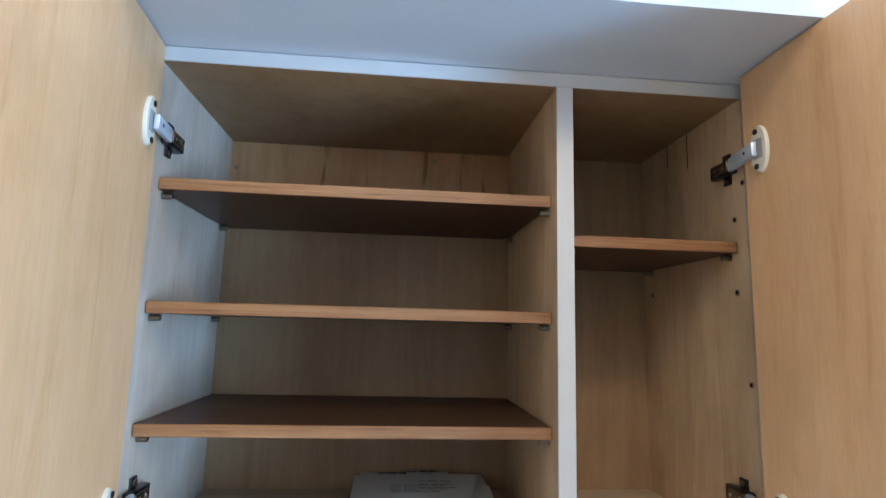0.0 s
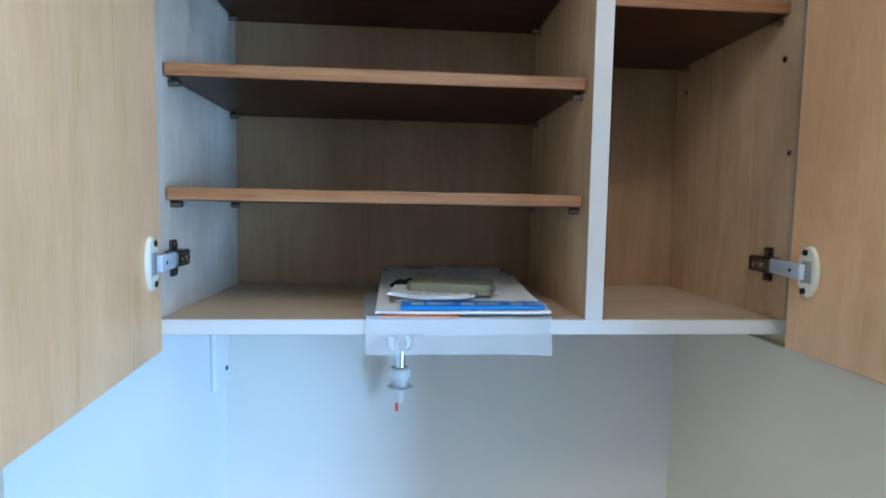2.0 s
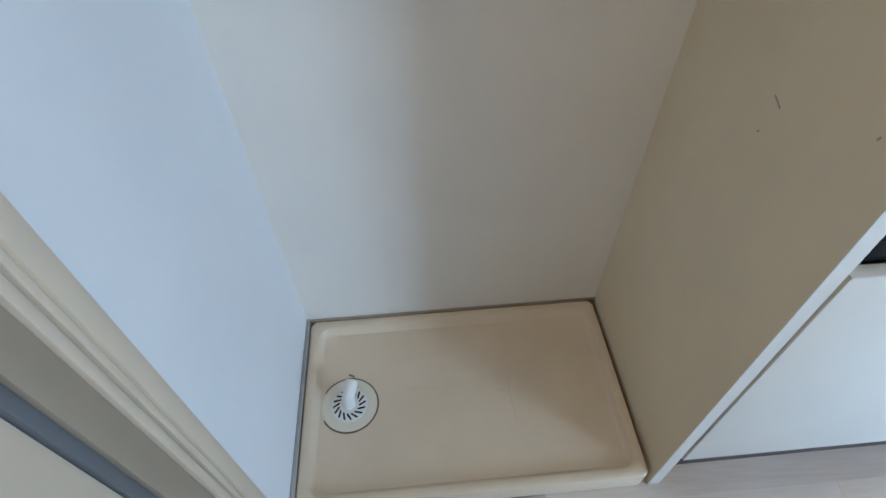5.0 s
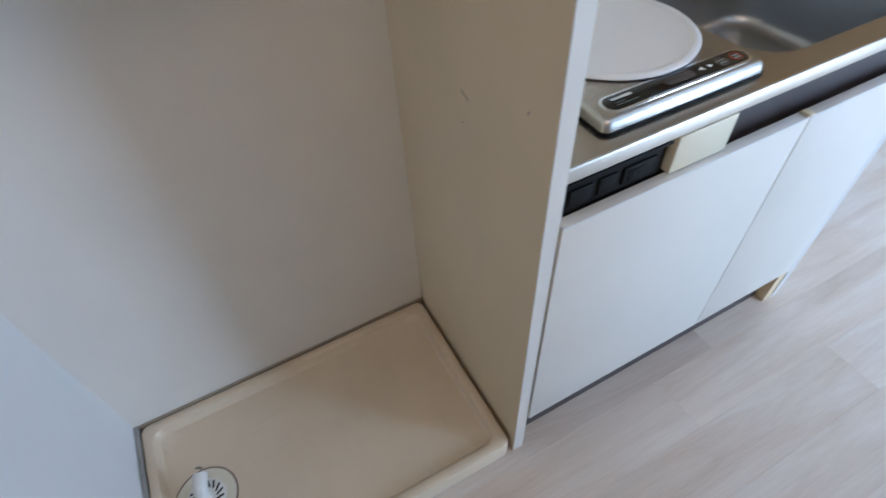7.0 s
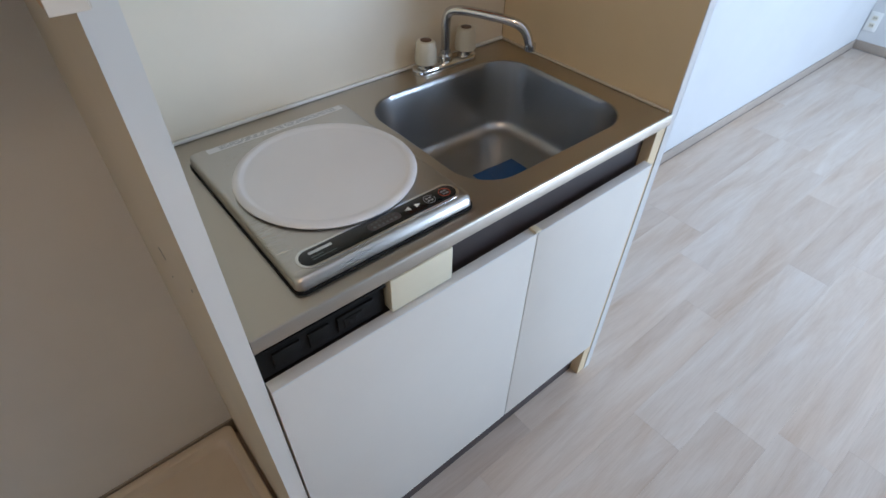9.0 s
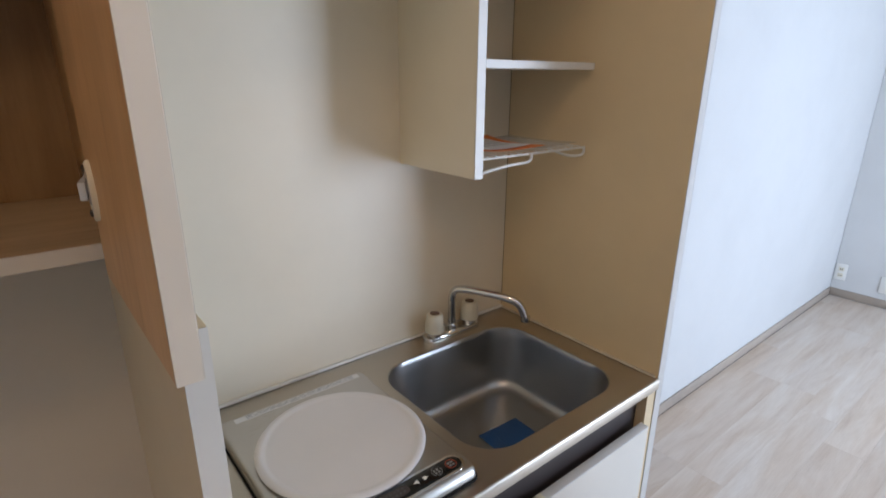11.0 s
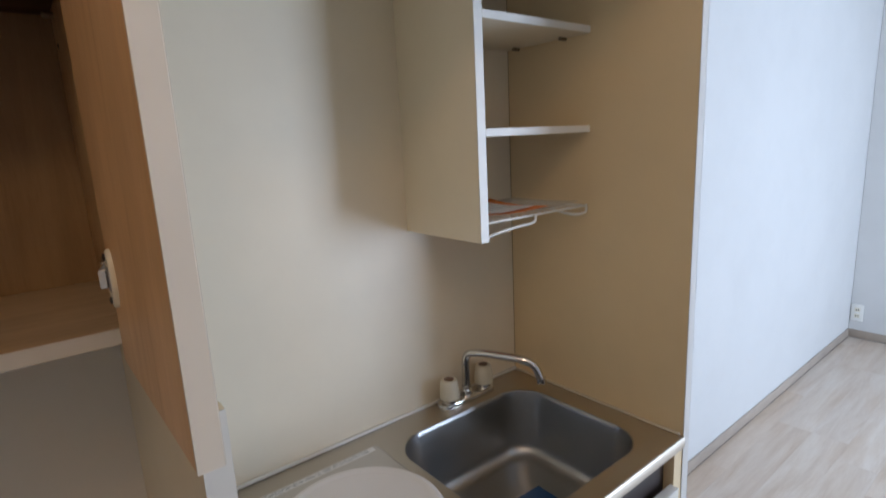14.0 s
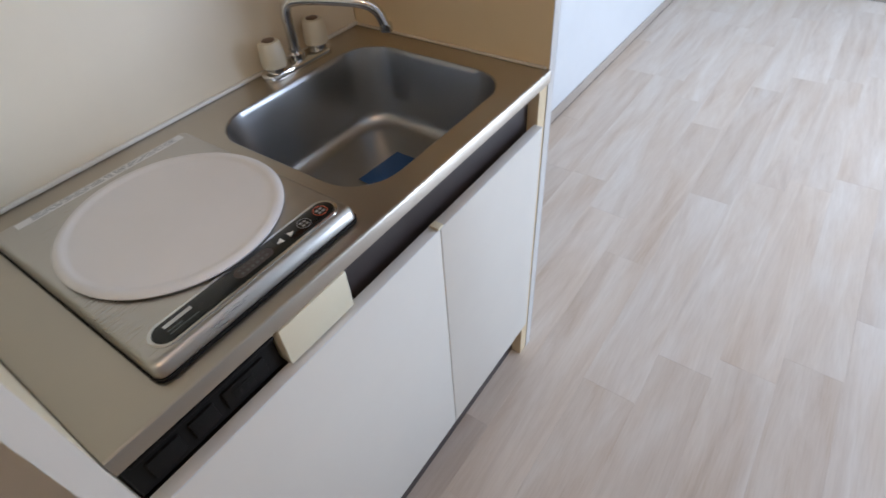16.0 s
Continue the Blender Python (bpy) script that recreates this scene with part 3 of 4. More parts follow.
def papers():
    zf = 1.3105
    bag = thing("plastic_bag", (-0.452, 0.34, zf), "clear plastic bag hanging over the cabinet's front edge", "bag")
    bm = bmesh.new()
    bmesh.ops.create_grid(bm, x_segments=24, y_segments=40, size=0.5)
    for v in bm.verts:
        u, w = v.co.x, v.co.y
        x = -0.453 + u * 0.232
        s = (w + 0.5) * 0.32
        crease = 0.0016 * noise.noise((u * 5, w * 4, 2)) + 0.0008 * noise.noise((u * 13, w * 11, 5))
        if s < 0.046:
            v.co = Vector((x + 0.003 * noise.noise((w * 4, 1, 1)), 0.1945 - 0.004 * (1 - s / 0.046) + crease, zf + 0.003 - (0.046 - s) * (1 + 0.05 * noise.noise((u * 3, 0, 4)))))
        else:
            v.co = Vector((x, 0.1945 + (s - 0.046), zf + 0.0022 + crease))
    r = bmesh.ops.extrude_face_region(bm, geom=bm.faces[:])
    bmesh.ops.translate(bm, verts=[g for g in r["geom"] if isinstance(g, bmesh.types.BMVert)], vec=(0, -0.0004, 0.0006))
    bmesh.ops.recalc_face_normals(bm, faces=bm.faces[:])
    flap = bm.copy()
    bmesh.ops.delete(bm, geom=[f for f in bm.faces if f.calc_center_median().y < 0.1965], context="FACES")
    bmesh.ops.delete(flap, geom=[f for f in flap.faces if f.calc_center_median().y >= 0.1965], context="FACES")
    part("film", bm, M_BAG, bag)
    part("flap", flap, M_BAG, bag, "creased flap hanging down")
    group = "papers in the cabinet"
    rise = 0.058
    solid("booklet", sheet(-0.560, -0.338, 0.202, 0.496, zf + 0.005, 0.6, 0.002, 0.003, 2, rise), M_PAPER, "white printed booklet lying on an orange sheet", "booklet", group)
    solid("orange_sheet", sheet(-0.553, -0.455, 0.197, 0.30, zf + 0.0028, 0, 0, 0.0014, 9), M_ORANGE, "orange paper sheet sticking out below booklets", "paper", group)
    bk = thing("blue_leaflet", (-0.43, 0.30, zf + 0.010), "white leaflet with a bright blue printed band", "leaflet", group)
    part("page", sheet(-0.530, -0.342, 0.2405, 0.43, zf + 0.0118, -2.0, 0.002, 0.003, 5, rise), M_PAPER, bk)
    part("band", sheet(-0.527, -0.343, 0.206, 0.240, zf + 0.0105, 1.5, 0.0, 0.004, 6, 0.04), M_BLUEPAPER, bk, "blue printed band")
    for x in (-0.506, -0.442, -0.378):
        part("print", boxed(x - 0.008, x + 0.008, 0.212, 0.224, zf + 0.0158, zf + 0.0163), M_PALEINK, bk, smooth=False)
        part("print", boxed(x + 0.013, x + 0.040, 0.2135, 0.2150, zf + 0.0158, zf + 0.0162), M_PALEINK, bk, smooth=False)
        part("print", boxed(x + 0.013, x + 0.046, 0.2200, 0.2215, zf + 0.0160, zf + 0.0164), M_PALEINK, bk, smooth=False)
    st = thing("flyer", (-0.46, 0.33, zf + 0.018), "grey and white printed flyer with dark headline", "flyer", group)
    part("page", sheet(-0.545, -0.395, 0.27, 0.488, zf + 0.0165, 3, 0.004, 0.0012, 7, rise), M_PAPER, st)
    bars(st, -0.520, -0.430, 0.474, 1, zf + 0.0335, M_INK, 0.014, 0.007)
    bars(st, -0.500, -0.410, 0.420, 4, zf + 0.0300, M_GREYPAPER, 0.009, 0.003, 5, rise)
    st = thing("flyer", (-0.40, 0.36, zf + 0.022), "white printed flyer with a black heading", "flyer", group)
    part("page", sheet(-0.490, -0.372, 0.315, 0.478, zf + 0.0225, -14, 0.004, 0.0010, 8, rise), M_PAPER, st)
    bars(st, -0.470, -0.415, 0.470, 1, zf + 0.0370, M_INK, 0.012, 0.007, 9)
    bars(st, -0.455, -0.395, 0.425, 3, zf + 0.0345, M_GREYPAPER, 0.014, 0.004, 21, rise)
    st = thing("leaflet", (-0.47, 0.27, zf + 0.020), "folded white leaflet with lifted corners", "leaflet", group)
    part("page", sheet(-0.540, -0.425, 0.232, 0.33, zf + 0.0165, -7, 0.010, 0.0016, 11, 0.06), M_PAPER, st)
    part("page", sheet(-0.535, -0.430, 0.238, 0.335, zf + 0.0190, -10, 0.007, 0.0014, 13, 0.06), M_PAPER, st)
    bars(st, -0.52, -0.44, 0.262, 2, zf + 0.0228, M_GREYPAPER, 0.012, 0.003, 15)
    pk = thing("packet", (-0.455, 0.275, zf + 0.026), "olive translucent plastic packet with a dark cord", "packet", group)
    bm = slab(-0.520, -0.400, 0.262, 0.330, zf + 0.0215, zf + 0.0360, 0.014, 0.006)
    part("packet_body", turned(bm, (-0.455, 0.28, 0), -15), M_GREENBOX, pk)
    part("packet_seam", turned(slab(-0.424, -0.398, 0.258, 0.326, zf + 0.0216, zf + 0.0255, 0.010, 0.0015), (-0.455, 0.28, 0), -15), M_GREENBOX, pk, "crimped clear end of the packet")
    part("cord", piped([(-0.540, 0.320, zf + 0.023), (-0.530, 0.312, zf + 0.032), (-0.520, 0.322, zf + 0.028), (-0.512, 0.318, zf + 0.033)], 0.0042, 8, 2), M_BLACK, pk, "short dark cord end")
    st = thing("leaflet", (-0.575, 0.29, zf), "grey-blue printed leaflet at the side of the stack", "leaflet", group)
    part("page", sheet(-0.578, -0.556, 0.20, 0.38, zf + 0.0028, 3, 0, 0.001, 17), M_GREYPAPER, st)


papers()


def washer_tap():
    x, z = -0.527, 1.212
    t = thing("washer_tap", (x, BK, z), "chrome washing machine tap with white hose nipple", "tap")
    part("escutcheon", lathed([(0.024, 0), (0.024, 0.003), (0.021, 0.007), (0.012, 0.010)], at(x, BK - 0.0003, z, YF)), M_CHROME, t)
    part("inlet", lathed([(0.010, 0), (0.010, 0.030), (0.008, 0.034)], at(x, BK - 0.008, z, YF)), M_CHROME, t)
    part("spout", piped([(x, BK - 0.034, z + 0.012), (x, BK - 0.040, z - 0.004), (x, BK - 0.043, z - 0.018), (x, BK - 0.044, z - 0.036)], 0.0095, 14), M_CHROME, t)
    part("handle", boxed(x - 0.005, x + 0.005, BK - 0.058, BK - 0.028, z + 0.012, z + 0.030, bevel=0.003), M_CHROME, t)
    part("collar", lathed([(0.0165, 0), (0.0175, 0.003), (0.0175, 0.014), (0.015, 0.017)], at(x, BK - 0.044, z - 0.052)), M_WHITEPLASTIC, t, "white plastic collar")
    part("nipple", lathed([(0.002, 0), (0.006, 0.006), (0.0075, 0.028), (0.0115, 0.030), (0.0115, 0.048)], at(x, BK - 0.044, z - 0.100)), M_WHITEPLASTIC, t, "white plastic hose nipple")
    part("flange", lathed([(0.021, 0), (0.022, 0.0012), (0.021, 0.0025)], at(x, BK - 0.044, z - 0.071)), M_WHITEPLASTIC, t)
    part("tag", boxed(x - 0.008, x - 0.003, BK - 0.046, BK - 0.043, z - 0.113, z - 0.098, bevel=0.001), M_RED, t, "small red plastic tag")


washer_tap()


def cover_plate():
    p = thing("blank_plate", (NL, 0.448, 1.2), "white blank cover plate screwed below the cabinet", "cover plate")
    part("plate", boxed(NL + 0.0003, NL + 0.009, 0.412, 0.4835, 1.145, 1.291, bevel=0.002), M_WHITEPLASTIC, p)
    part("screw", lathed([(0.004, 0), (0.004, 0.0015), (0.002, 0.002)], at(NL + 0.009, 0.462, 1.170, X), 12), M_HINGEDARK, p)


cover_plate()


def washer_pan():
    x0, x1, y0, y1, h = NL + 0.012, NR - 0.010, -0.008, BK - 0.006, 0.048
    p = thing("washer_pan", ((x0 + x1) / 2, (y0 + y1) / 2, FZ + 0.001), "cream resin washing machine pan with floor drain", "washer pan")

    def ring(i, z, r):
        return [(x, y, z) for x, y in rounded(x0 + i, x1 - i, y0 + i, y1 - i, r, 8)]

    loops = [ring(0.000, FZ + 0.001, 0.020), ring(0.000, h - 0.004, 0.020), ring(0.002, h - 0.001, 0.020), ring(0.006, h, 0.022), ring(0.018, h, 0.030),
             ring(0.024, h - 0.003, 0.032), ring(0.030, h - 0.018, 0.034), ring(0.036, h - 0.024, 0.036), ring(0.060, h - 0.0255, 0.04)]
    part("tray", loft(bmesh.new(), loops), M_PANCREAM, p)
    zf = h - 0.0256
    for pts in ([(-0.60, 0.262), (-0.44, 0.262)], [(-0.58, 0.345), (-0.47, 0.360)], [(-0.30, 0.150), (-0.302, 0.225), (-0.31, 0.238), (-0.33, 0.242), (-0.34, 0.242)][:4],
                [(-0.302, 0.235), (-0.30, 0.30), (-0.285, 0.315), (-0.22, 0.318)]):
        part("moulded_line", piped([(x, y, zf) for x, y in pts], 0.0013, 6, 2), M_PANCREAM, p)
    cx, cy = -0.711, 0.236
    d = part("drain_ring", lathed([(0.069, 0), (0.070, 0.0022), (0.066, 0.0030), (0.060, 0.0016), (0.052, 0.0016)], at(cx, cy, zf - 0.0005), 40), M_IVORY, p)
    # brown disc that shows as a thin ring outside the drain flange
    part("ring_gap", lathed([(0.0740, 0), (0.0740, 0.0014)], at(cx, cy, zf - 0.0005), 40), M_BROWNCAP, p, "dark brown ring round the drain")
    part("strainer", lathed([(0.046, 0), (0.046, 0.003), (0.030, 0.005)], at(cx, cy, zf), 32), M_WHITEPLASTIC, d, "white slotted strainer")
    for k in range(16):
        a = 2 * math.pi * k / 16
        bm = boxed(cx + 0.023, cx + 0.042, cy - 0.0022, cy + 0.0022, zf + 0.003, zf + 0.0053)
        bmesh.ops.rotate(bm, verts=bm.verts[:], cent=(cx + 0.032, cy, 0), matrix=Matrix.Rotation(radians(32), 3, "Z"))
        bmesh.ops.rotate(bm, verts=bm.verts[:], cent=(cx, cy, 0), matrix=Matrix.Rotation(a, 3, "Z"))
        part("slot", bm, M_VOID, d, smooth=False)
    part("elbow", piped([(cx, cy, zf + 0.003), (cx, cy, zf + 0.030), (cx + 0.004, cy + 0.010, zf + 0.044), (cx + 0.010, cy + 0.040, zf + 0.046)], 0.016, 16), M_WHITEPLASTIC, d, "white plastic drain elbow")
    part("clip", piped([(cx + 0.012, cy + 0.040, zf + 0.046), (cx + 0.018, cy + 0.052, zf + 0.050), (cx + 0.004, cy + 0.058, zf + 0.048)], 0.0025, 8), M_SCREW, d)


washer_pan()
# two strips whose colour stands for the dark gaps round the pan
solid("gap_strip_side", boxed(NL + 0.0005, NL + 0.010, -0.020, BK - 0.001, FZ, 0.056, bevel=0.001), M_GREYPLASTIC, "grey strip standing for the dark gap beside the washer pan", "baseboard", kind="structure")
solid("gap_strip_back", boxed(NL + 0.011, NR - 0.001, BK - 0.005, BK - 0.0005, FZ, 0.053), M_SHADEBROWN, "dark strip standing for the shaded gap behind the washer pan", "baseboard", kind="structure")


def scuffs():
    for y, z, a, n in ((0.208, 0.872, -22, 0.022), (0.05, 0.93, 70, 0.006), (0.215, 0.82, 40, 0.005)):
        bm = boxed(NR - 0.0008, NR + 0.0002, y - n / 2, y + n / 2, z - 0.0014, z + 0.0014, bevel=0.0005)
        bmesh.ops.rotate(bm, verts=bm.verts[:], cent=(NR, y, z), matrix=Matrix.Rotation(radians(-a), 3, "X"))
        solid("scuff_mark", bm, M_BASEBOARD, "short brown scratch on the cream panel", "scratch", "scratches on the panel")


# ---- kitchen ----
KW = 0.900
PX1 = 0.922


def kitchen_surround():
    k = thing("kitchen_surround", (0.45, 0.25, 0.0), "cream laminate side, back and top panels of compact kitchen", "kitchen unit")
    zt = 1.9435
    part("side_panel", boxed(NR, 0.0075, -0.006, BK + 0.028, FZ + 0.001, 1.2712), M_NICHEPANEL, k, "cream laminate panel with small scratches", smooth=False)
    part("edge_band", boxed(NR, 0.0075, -0.008, -0.0062, FZ + 0.001, 1.2712), M_EDGEPALE, k, smooth=False)
    part("side_panel", boxed(-0.0055, -0.0005, -0.006, BK + 0.028, 1.2716, zt), M_PANEL, k, smooth=False)
    part("edge_band", boxed(-0.0055, -0.0005, -0.008, -0.0062, 1.2716, zt), M_EDGECREAM, k, smooth=False)
    part("side_panel", boxed(KW, PX1 - 0.0005, 0.002, BK + 0.028, FZ + 0.001, zt), M_PANEL, k, smooth=False)
    part("edge_band", boxed(KW, PX1 - 0.0005, 0.0, 0.0018, FZ + 0.001, zt), M_EDGE, k, smooth=False)
    part("outer_foil", boxed(PX1 - 0.0003, PX1 + 0.003, 0.0, BK + 0.028, FZ + 0.001, zt), M_WALLPAPER, k, "white outer face", smooth=False)
    part("back_panel", boxed(0.0085, KW - 0.0005, BK, BK + 0.028, FZ + 0.001, zt), M_BACKBOARD, k, "smooth cream splashback", smooth=False)
    part("joint", boxed(KW - 0.0015, KW - 0.0001, BK - 0.0015, BK - 0.0001, 0.876, 1.9245), M_JOINT, k, "thin brown corner joint", smooth=False)
    part("joint", boxed(0.0090, 0.5615, BK - 0.0018, BK - 0.0001, 1.9232, 1.9248), M_JOINT, k, "thin brown corner joint", smooth=False)
    # top board with the opening of the extractor grille
    gx0, gx1, gy0, gy1 = 0.107, 0.374, 0.098, 0.374
    for a in ((0.0085, gx0, 0.0255, BK - 0.0005), (gx1, KW - 0.0005, 0.0255, BK - 0.0005), (gx0 + 0.0005, gx1 - 0.0005, 0.0255, gy0), (gx0 + 0.0005, gx1 - 0.0005, gy1, BK - 0.0005)):
        part("top_panel", boxed(*a, 1.925, zt), M_BACKBOARD, k, smooth=False)
    part("duct", boxed(gx0 + 0.0005, gx1 - 0.0005, gy0 + 0.0005, gy1 - 0.0005, 1.9400, zt), M_VOID, k, smooth=False)
    bm = bmesh.new()
    n, m = 24, 24
    px, py = (gx1 - gx0) / n, (gy1 - gy0) / m
    for i in range(n + 1):
        w = 0.0020 if i % 2 else 0.0010
        box(bm, gx0 + i * px - w, gx0 + i * px + w, gy0 - 0.002, gy1 + 0.002, 1.9238, 1.9262)
    for j in range(m + 1):
        w = 0.0020 if j % 2 else 0.0010
        box(bm, gx0 - 0.002, gx1 + 0.002, gy0 + j * py - w, gy0 + j * py + w, 1.92385, 1.92615)
    part("grille", bm, M_WHITEPLASTIC, k, "white perforated extractor grille", smooth=False)
    part("hood_fascia", boxed(0.0088, KW - 0.002, -0.004, 0.016, 1.847, 1.930, bevel=0.001), M_FASCIA, k, "dark metallic blue-grey fascia")
    part("fascia_underside", boxed(0.0088, KW - 0.002, -0.003, 0.025, 1.8425, 1.8468), M_FASCIAEDGE, k, smooth=False)
    for y, z, a in ((0.361, 1.781, 25),):
        bm = boxed(0.5604, 0.5616, y - 0.002, y + 0.002, z - 0.012, z + 0.012, bevel=0.0005)
        part("scuff", bm, M_KAMACHI, k)


kitchen_surround()
scuffs()


def tube_lamp():
    y, z, xa, xb = 0.066, 1.853, 0.522, 0.880
    l = thing("fluorescent_lamp", ((xa + xb) / 2, y, 1.92), "unlit fluorescent tube in white holders under kitchen hood", "lamp")
    part("tube", lathed([(0.010, 0), (0.0138, 0.004), (0.0138, xb - xa - 0.004), (0.010, xb - xa)], at(xa, y, z, X), 24), M_TUBE, l, "white glass tube")
    for x in (xa + 0.001, xb - 0.015):
        part("end_cap", lathed([(0.0143, 0), (0.0143, 0.014)], at(x, y, z, X), 24), M_CHROME, l)
    for x in (xa - 0.013, xb + 0.001):
        h = part("holder", boxed(x, x + 0.012, y - 0.019, y + 0.019, z - 0.019, 1.9235, bevel=0.004), M_WHITEPLASTIC, l, "white lamp holder")
        part("slot", boxed(x - 0.0006, x + 0.0004, y - 0.008, y + 0.008, z - 0.005, z + 0.028, bevel=0.0002, seg=1), M_BLACK, h)
    part("base", boxed(xa, xb, y - 0.016, y + 0.016, 1.902, 1.9245, bevel=0.003), M_WHITEPLASTIC, l)


tube_lamp()


def wall_shelf():
    s = thing("wall_shelf", (0.74, 0.36, 1.306), "open cream shelf unit hanging beside the side panel", "shelf unit")
    part("side_panel", boxed(0.562, 0.582, 0.2420, BK - 0.0005, 1.306, 1.9245), M_BACKBOARD, s, smooth=False)
    part("edge_band", boxed(0.562, 0.582, 0.2395, 0.2415, 1.306, 1.9245), M_WHITEPLASTIC, s, "white front edge", smooth=False)
    for z in (1.7265, 1.5195):
        b = part("shelf", boxed(0.5825, KW - 0.0005, 0.2420, BK - 0.0005, z - 0.0145, z), M_BACKBOARD, s, smooth=False)
        part("edge_band", boxed(0.5825, KW - 0.0005, 0.2395, 0.2415, z - 0.0145, z), M_WHITEPLASTIC, b, smooth=False)
    for y in (0.30, 0.44):
        part("shelf_pin", lathed([(0.004, 0), (0.004, 0.02)], at(0.872, y, 1.7085, X), 8), M_SCREW, s)


wall_shelf()


def wire_rack():
    r = thing("wire_rack", (0.74, 0.36, 1.33), "white coated wire dish rack below the shelves", "rack")
    z = 1.328
    part("front_rail", piped([(0.5830, 0.300, z - 0.018), (0.5835, 0.250, z - 0.016), (0.592, 0.246, z - 0.012), (0.66, 0.246, z - 0.004), (0.722, 0.246, z - 0.004), (0.7225, 0.246, z + 0.012), (0.722, 0.252, z + 0.0135)], 0.0030, 10, 2), M_WHITEPLASTIC, r, "white wire bent up at its end")
    part("front_rail", piped([(0.5825, 0.252, z + 0.012), (0.74, 0.252, z + 0.012), (0.898, 0.252, z + 0.012)], 0.0026, 8, 1), M_WHITEPLASTIC, r)
    part("end_loop", piped([(0.835, 0.300, z + 0.010), (0.850, 0.250, z - 0.004), (0.893, 0.245, z - 0.004), (0.896, 0.245, z + 0.006), (0.896, 0.247, z + 0.016)], 0.0030, 10, 2), M_WHITEPLASTIC, r, "white wire loop")
    part("rear_rail", piped([(0.5825, 0.470, z + 0.012), (0.74, 0.470, z + 0.012), (0.8985, 0.470, z + 0.012)], 0.0024, 8, 1), M_WHITEPLASTIC, r)
    for k in range(13):
        x = 0.60 + k * 0.0235
        part("wire", piped([(x, 0.247, z + 0.0165), (x, 0.36, z + 0.0165), (x, 0.470, z + 0.0165)], 0.0014, 6, 1), M_WHITEPLASTIC, r)
    p = thing("notice_sheet", (0.70, 0.36, z + 0.019), "white notice sheet with orange border lying on rack", "paper")
    part("border", sheet(0.588, 0.772, 0.252, 0.462, z + 0.0200, -9, 0.012, 0.0008, 21), M_ORANGE, p, "orange printed border")
    part("page", sheet(0.600, 0.742, 0.268, 0.446, z + 0.0225, -3, 0.010, 0.0006, 21), M_PAPER, p)
    bars(p, 0.62, 0.73, 0.40, 5, z + 0.0262, M_GREYPAPER, 0.022, 0.005, 6)
    solid("clear_sheet", sheet(0.730, 0.885, 0.258, 0.455, z + 0.0195, 4, 0.004, 0.0006, 23), M_BAG, "clear plastic sheet lying on the wire rack", "plastic sheet")


wire_rack()


SX0, SX1, SY0, SY1 = 0.430, 0.836, 0.047, 0.402


